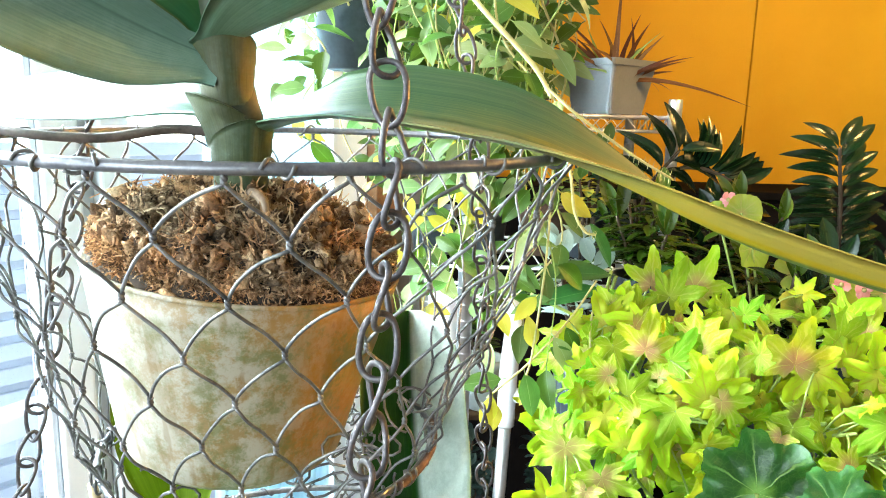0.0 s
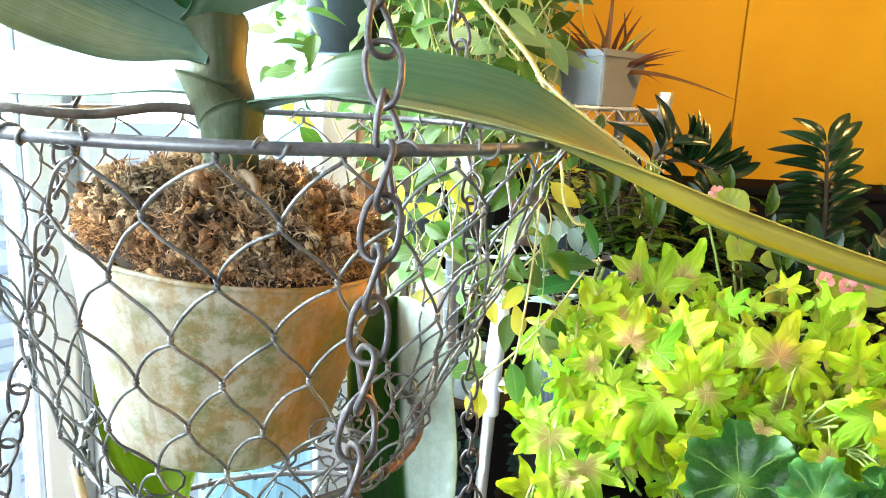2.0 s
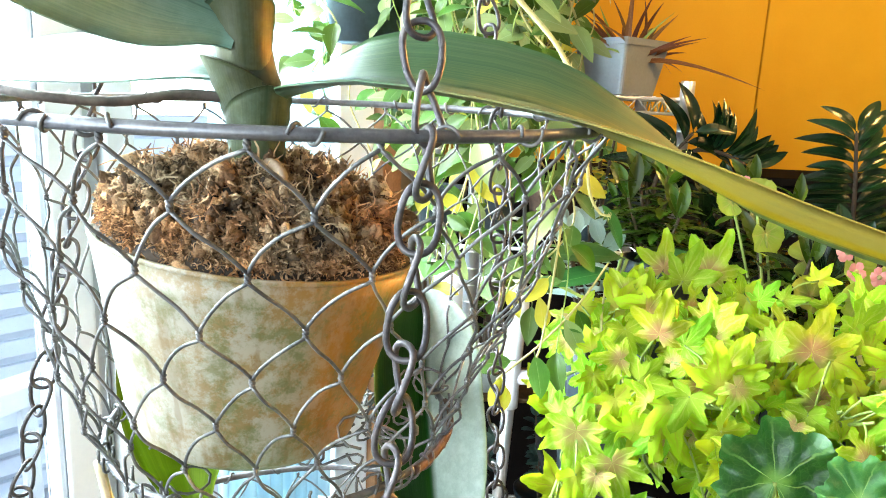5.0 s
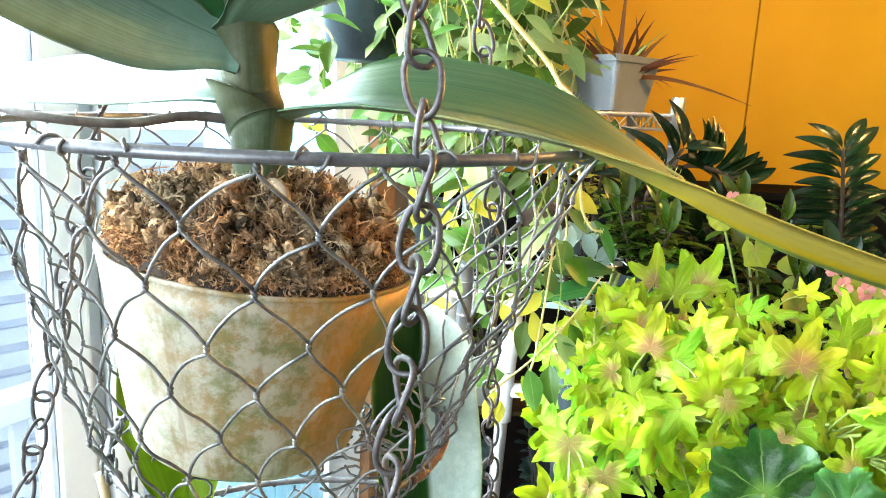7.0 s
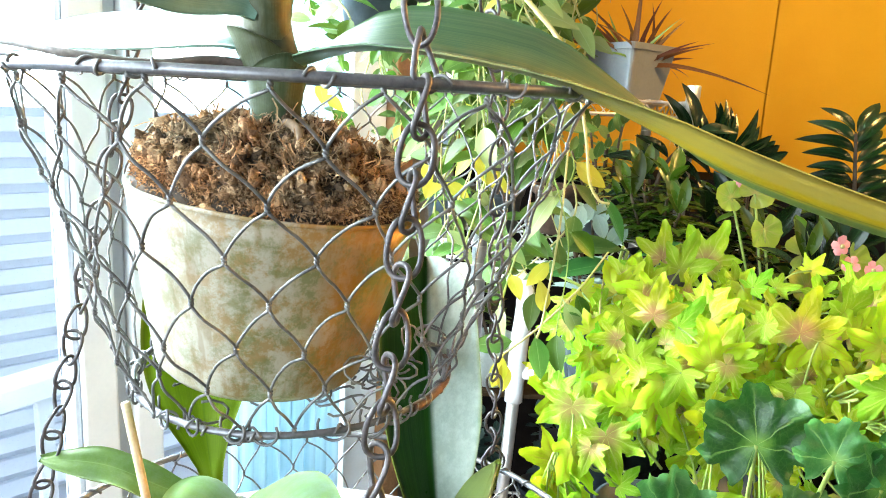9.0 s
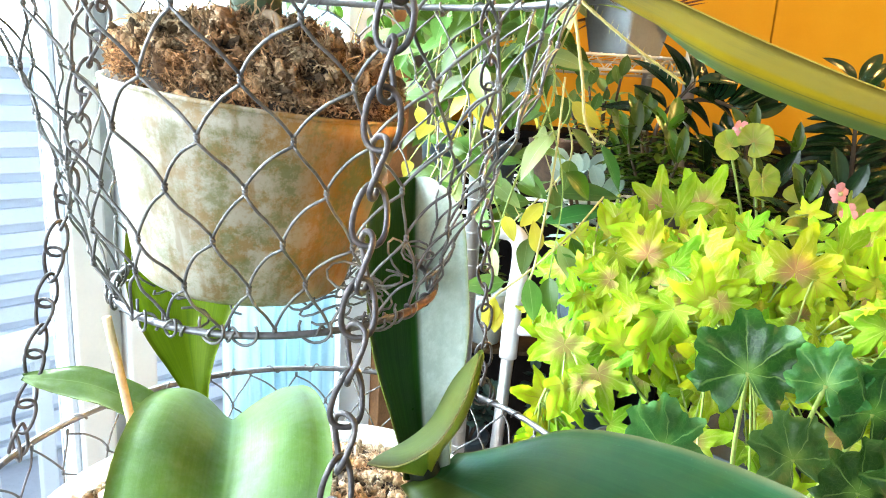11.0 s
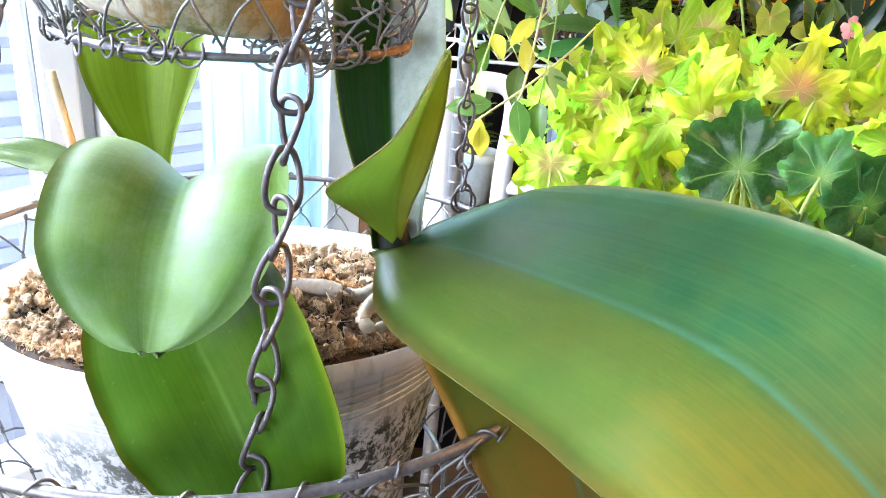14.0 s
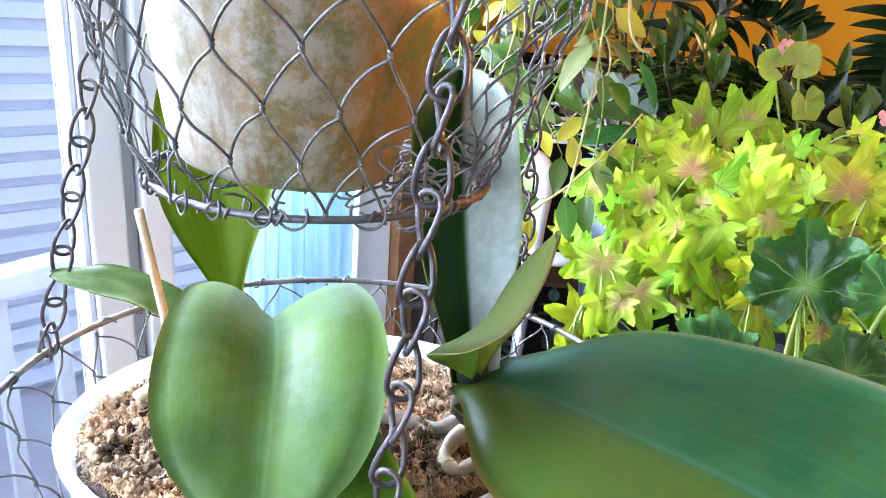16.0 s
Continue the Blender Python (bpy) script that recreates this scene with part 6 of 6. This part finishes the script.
# ---- geranium ----
rng = random.Random(61)
GER = [fan_leaf("leaf", m_, round_outline(rng, 0.09, 7, 0.10, 0.20), 0.042, c_, 0.46, 60 + k, (0.25, 0.5, 0.75, 0.9, 1.0)) for k, (c_, m_) in enumerate(((0.12, L_GERAN), (0.25, L_GERANY), (0.04, L_GERAN)))]
geranium = thing("geranium", (0.235, 0.42, 1.18), "dark green geranium with round scalloped leaves", "plant")
for k, (p, d, nrm, s_) in enumerate((((0.192, 0.378, 1.297), (-0.1, 0.2, 1), (-0.25, -0.85, 0.55), 0.94), ((0.227, 0.349, 1.300), (0.3, 0.2, 0.9), (-0.15, -0.75, 0.65), 0.62), ((0.252, 0.342, 1.290), (0.2, 0.1, 0.9), (0.3, -0.9, 0.3), 0.85), ((0.213, 0.352, 1.252), (-0.2, 0.3, 0.6), (-0.1, -0.65, 0.8), 0.70),
                      ((0.232, 0.312, 1.257), (0.1, 0.2, 0.9), (0.1, -0.75, 0.6), 0.72), ((0.256, 0.300, 1.272), (0.3, 0.2, 0.9), (0.35, -0.8, 0.4), 0.85), ((0.140, 0.370, 1.243), (-0.5, 0.2, 0.5), (-0.1, -0.7, 0.75), 0.80), ((0.30, 0.36, 1.29), (0.7, 0.2, 0.6), (0.1, -0.8, 0.6), 0.9))):
    q = Vector(p) - Vector(d).normalized() * 0.011 * s_
    piece("leaf", GER[1 if k in (1, 3, 6) else k % 2 * 2], leaf_pose(q, d, nrm, s_), geranium)
    bm = bmesh.new()
    tube(bm, curve_points([(0.4 * q.x + 0.145 + rng.uniform(-0.02, 0.02), 0.44, 1.10), (0.75 * q.x + 0.060, (q.y + 0.42) / 2, (q.z + 1.12) / 2), q], 14), 0.0018, 7, False, 0.75)
    part("stalk", bm, M_STEMG, geranium)


# ---- dark shrubs behind ----
def rosette_shrub(name, c, z, n, mesh_list, spread, rise, seed, label, category="plant", stems=6, group=""):
    rng = random.Random(seed)
    plant = thing(name, (c[0], c[1], z), label, category, group)
    for s in range(stems):
        a = rng.uniform(0, 6.28)
        tip = Vector((c[0] + spread * math.cos(a) * rng.uniform(0.2, 1), c[1] + spread * math.sin(a) * rng.uniform(0.2, 1), z + rise * rng.uniform(0.55, 1.0)))
        pts = curve_points([(c[0] + 0.01 * math.cos(a), c[1] + 0.01 * math.sin(a), z), ((c[0] + tip.x) / 2, (c[1] + tip.y) / 2, (z + tip.z) / 2 - 0.01), tip], 14)
        bm = bmesh.new()
        tube(bm, pts, 0.0032, 7, False, 0.6)
        part("stem", bm, M_BARK, plant)
        for k in range(n // stems):
            f = 0.45 + 0.55 * (k + 1) / (n // stems)
            p = pts[min(int(f * 14), 14)]
            b = k * 2.4 + rng.uniform(-0.3, 0.3)
            e = rng.uniform(-0.1, 0.5) + 0.9 * (f > 0.93)
            d = Vector((math.cos(b) * math.cos(e), math.sin(b) * math.cos(e), math.sin(e)))
            piece("leaf", rng.choice(mesh_list), leaf_pose(p, d, (0, 0, 1) if e < 0.9 else (0, -1, 0.3), rng.uniform(0.7, 1.15)), plant)
    return plant


GLOSS = [small_leaf("leaf", m_, L, w, 22, d, 0.55, 1.0, 0.1, 9, 5) for m_, L, w, d in ((L_GLOSSG, 0.060, 0.019, 0.2), (L_ZZ, 0.068, 0.024, 0.15), (L_GLOSSG, 0.048, 0.016, 0.3))]
BROAD = [small_leaf("leaf", L_BAY, 0.095, 0.034, 16, 0.12, 0.5, 1.1, 0.06, 11, 5)]
GREY = [small_leaf("leaf", L_GREYG, 0.040, 0.022, 10, 0.15, 0.5, 0.9, 0.1, 7, 5)]
rosette_shrub("jade_shrub", (0.275, 0.90), 1.29, 160, GLOSS[:1] + GLOSS[2:], 0.085, 0.125, 71, "glossy green shrub with narrow pointed leaves")
rosette_shrub("dark_shrub", (0.40, 0.80), 1.21, 120, GLOSS, 0.10, 0.15, 72, "dark glossy shrub with strap leaves behind the lime plants")
rosette_shrub("dark_shrub", (0.41, 0.95), 1.25, 110, GLOSS, 0.10, 0.16, 73, "dark glossy shrub with strap leaves behind the lime plants")
rosette_shrub("dark_shrub", (0.54, 0.80), 1.21, 78, [GLOSS[1]], 0.11, 0.15, 74, "dark glossy shrub with strap leaves behind the lime plants")
GOLD = [small_leaf("leaf", m_, 0.030, 0.016, 14, 0.25, 0.5, 0.9, 0.1, 7, 5) for m_ in (L_SPIDERG, L_YELLOW, L_HOYA)]
rosette_shrub("golden_shrub", (0.235, 1.08), 1.315, 110, GOLD, 0.085, 0.17, 77, "bushy plant with small golden green leaves", stems=10)
rosette_shrub("silver_shrub", (0.195, 0.86), 1.20, 60, GREY, 0.085, 0.16, 75, "bushy small-leaved grey-green plant on the rack")
TEAL = [small_leaf("leaf", L_TEAL, L, w, 12, 0.2, 0.5, 0.8, 0.1, 7, 5) for L, w in ((0.022, 0.014), (0.030, 0.017))]
for c, sd in (((0.06, 1.215), 78), ((0.20, 1.20), 79), ((0.33, 1.20), 80)):
    rosette_shrub("succulent_bush", c, 0.770, 120, TEAL, 0.075, 0.19, sd, "bushy blue-green plant with small rounded leaves")
rosette_shrub("green_shrub", (0.083, 1.19), 1.065, 40, [VL[0], VL[2], VL[4]], 0.05, 0.13, 76, "small leafy green plant in a pale glazed pot")
bay = thing("broadleaf_plant", (0.19, 0.78, 1.20), "plant with broad smooth green leaves", "plant")
for p, d, s_ in (((0.205, 0.775, 1.330), (-1, -0.15, 0.12), 1.0), ((0.19, 0.76, 1.318), (-1, -0.2, -0.12), 0.85), ((0.20, 0.78, 1.335), (-0.4, -0.3, 0.9), 0.7), ((0.215, 0.77, 1.325), (0.8, -0.3, 0.4), 0.6), ((0.11, 0.80, 1.30), (-0.7, -0.3, 0.1), 0.7)):
    piece("leaf", BROAD[0], leaf_pose(p, d, (0, -0.55, 0.85), s_), bay)
    bm = bmesh.new()
    tube(bm, curve_points([(0.19, 0.78, 1.20), (0.19, 0.78, 1.26), p], 10), 0.002, 6)
    part("stem", bm, M_STEMG, bay)

# begonia with pink flowers
rng = random.Random(81)
BEG = [fan_leaf("leaf", L_BEGON, round_outline(rng, 0.02, 5, 0.3, 0.05), 0.026, 0.2, 0.2, 80 + k) for k in range(2)]
PETAL = small_leaf("petal", M_PETAL, 0.0115, 0.010, -12, 0.2, 0.6, 0.6, 0.0, 6, 5)
begonia = thing("begonia", (0.40, 0.80, 1.22), "begonia with round yellow-green leaves and pink flowers", "plant")
for p, d, nrm, s_ in (((0.36, 0.815, 1.402), (0.6, 0, 0.6), (0, -0.9, 0.3), 1.0), ((0.335, 0.82, 1.395), (-0.7, 0, 0.2), (0, -0.9, 0.4), 0.9), ((0.375, 0.81, 1.360), (0.3, 0, -0.8), (0.1, -0.8, 0.5), 1.1), ((0.40, 0.76, 1.340), (0.7, 0, 0.1), (0.1, -0.8, 0.5), 1.2), ((0.445, 0.74, 1.340), (0.4, 0, -0.6), (0.1, -0.8, 0.6), 1.2), ((0.43, 0.70, 1.315), (-0.3, 0, -0.7), (0.1, -0.8, 0.6), 1.0), ((0.48, 0.72, 1.33), (0.6, 0, 0.3), (0.1, -0.8, 0.6), 1.1), ((0.39, 0.72, 1.31), (-0.6, 0, 0.2), (0, -0.8, 0.6), 1.0)):
    piece("leaf", BEG[rng.randrange(2)], leaf_pose(p, d, nrm, s_), begonia)
    bm = bmesh.new()
    tube(bm, curve_points([(0.40, 0.80, 1.21), ((0.4 + p[0]) / 2, 0.80, 1.28), p], 10), 0.0016, 6)
    part("stem", bm, M_STEMG, begonia)
for c in ((0.424, 0.726, 1.358), (0.430, 0.715, 1.340), (0.452, 0.71, 1.336), (0.345, 0.822, 1.417), (0.47, 0.70, 1.345)):
    c = Vector(c)
    bm = bmesh.new()
    bmesh.ops.create_uvsphere(bm, u_segments=8, v_segments=5, radius=0.0028, matrix=Matrix.Translation(c + Vector((0, -0.001, 0))))
    flower = part("flower", bm, M_STEMY, begonia, "pale pink flower")
    for k in range(5):
        a = k * 1.257 + c.x * 90
        d = Vector((math.cos(a), rng.uniform(-0.5, 0.1), math.sin(a)))
        piece("petal", PETAL, leaf_pose(c, d, (0.1, -1, 0.3), rng.uniform(0.85, 1.15)), flower)


# ---- fern-like glossy fronds ----
FRONDLET = [small_leaf("leaflet", L_ZZ, 0.058, w, 30, d, 0.45, 1.1, 0.05, 12, 5) for w, d in ((0.024, 0.55), (0.022, 0.40), (0.024, 0.75))]


def frond(plant, line, pairs, first, rise, sizes, rng, sides=(-1, 1)):
    """A stalk along line with paired leaflets; rise: how far they lean towards its tip."""
    pts = curve_points(line, 40)
    bm = bmesh.new()
    tube(bm, pts, 0.0048, 8, False, 0.45)
    part("stalk", bm, M_BARK, plant, "thick dark stalk")
    for k in range(pairs):
        f = first + (1 - first) * k / (pairs - 1)
        i = min(int(f * 40), 40)
        along = (pts[min(i + 1, 40)] - pts[max(i - 1, 0)]).normalized()
        across = along.cross(Vector((0, -1, 0))).normalized()
        for sgn in sides:
            lean = rise + 0.9 * max(f - 0.8, 0) / 0.2
            d = across * sgn + along * lean + Vector((0, rng.uniform(-0.35, 0.05), 0))
            turned = (along * 0.55 + Vector((0, -0.75, 0.2))).normalized()
            piece("leaflet", rng.choice(FRONDLET), leaf_pose(pts[i], d, turned, rng.uniform(0.88, 1.12) * (sizes[0] + (sizes[1] - sizes[0]) * f)), plant)


def frond_plant(c, z, seed):
    return thing("frond_plant", (c[0], c[1], z), "dark glossy plant with paired leaflets on thick stalks", "plant", "fronds before the orange wall"), random.Random(seed)


tall, rng = frond_plant((0.565, 0.955), 1.20, 91)
frond(tall, [(0.565, 0.955, 1.20), (0.558, 0.945, 1.30), (0.548, 0.935, 1.39), (0.533, 0.93, 1.480)], 13, 0.40, 0.55, (1.05, 1.0), rng)
frond(tall, [(0.568, 0.955, 1.20), (0.61, 0.96, 1.29), (0.66, 0.96, 1.37)], 7, 0.35, 0.4, (1.0, 0.9), rng)
low, rng = frond_plant((0.30, 0.965), 1.20, 92)
frond(low, [(0.30, 0.965, 1.20), (0.295, 0.95, 1.34), (0.315, 0.94, 1.435), (0.350, 0.935, 1.447), (0.392, 0.93, 1.432)], 12, 0.62, 0.55, (1.15, 1.0), rng, (-1,))
frond(low, [(0.30, 0.965, 1.20), (0.285, 0.95, 1.33), (0.28, 0.94, 1.41), (0.318, 0.93, 1.470)], 7, 0.55, 0.25, (1.0, 1.05), rng)
frond(low, [(0.30, 0.968, 1.20), (0.35, 0.955, 1.30), (0.41, 0.95, 1.385)], 7, 0.4, 0.4, (1.0, 0.9), rng)
simple_pot("plant_pot", (0.565, 0.955), 1.006, 0.212, 0.035, 0.03, M_DARKPOT, "dark plastic pot on the black bench")
simple_pot("plant_pot", (0.235, 1.10), 1.290, 0.040, 0.030, 0.024, M_DARKPOT, "small dark plastic pot on the wire shelf")
for c, z in (((0.30, 0.965), 1.20), ((0.41, 0.93), 1.25), ((0.275, 0.885), 1.29), ((0.195, 0.86), 1.20), ((0.54, 0.80), 1.21), ((0.19, 0.78), 1.20)):
    simple_pot("plant_pot", c, 1.006, z + 0.018 - 1.006, 0.042, 0.032, M_DARKPOT, "tall dark plastic pot on the black bench")
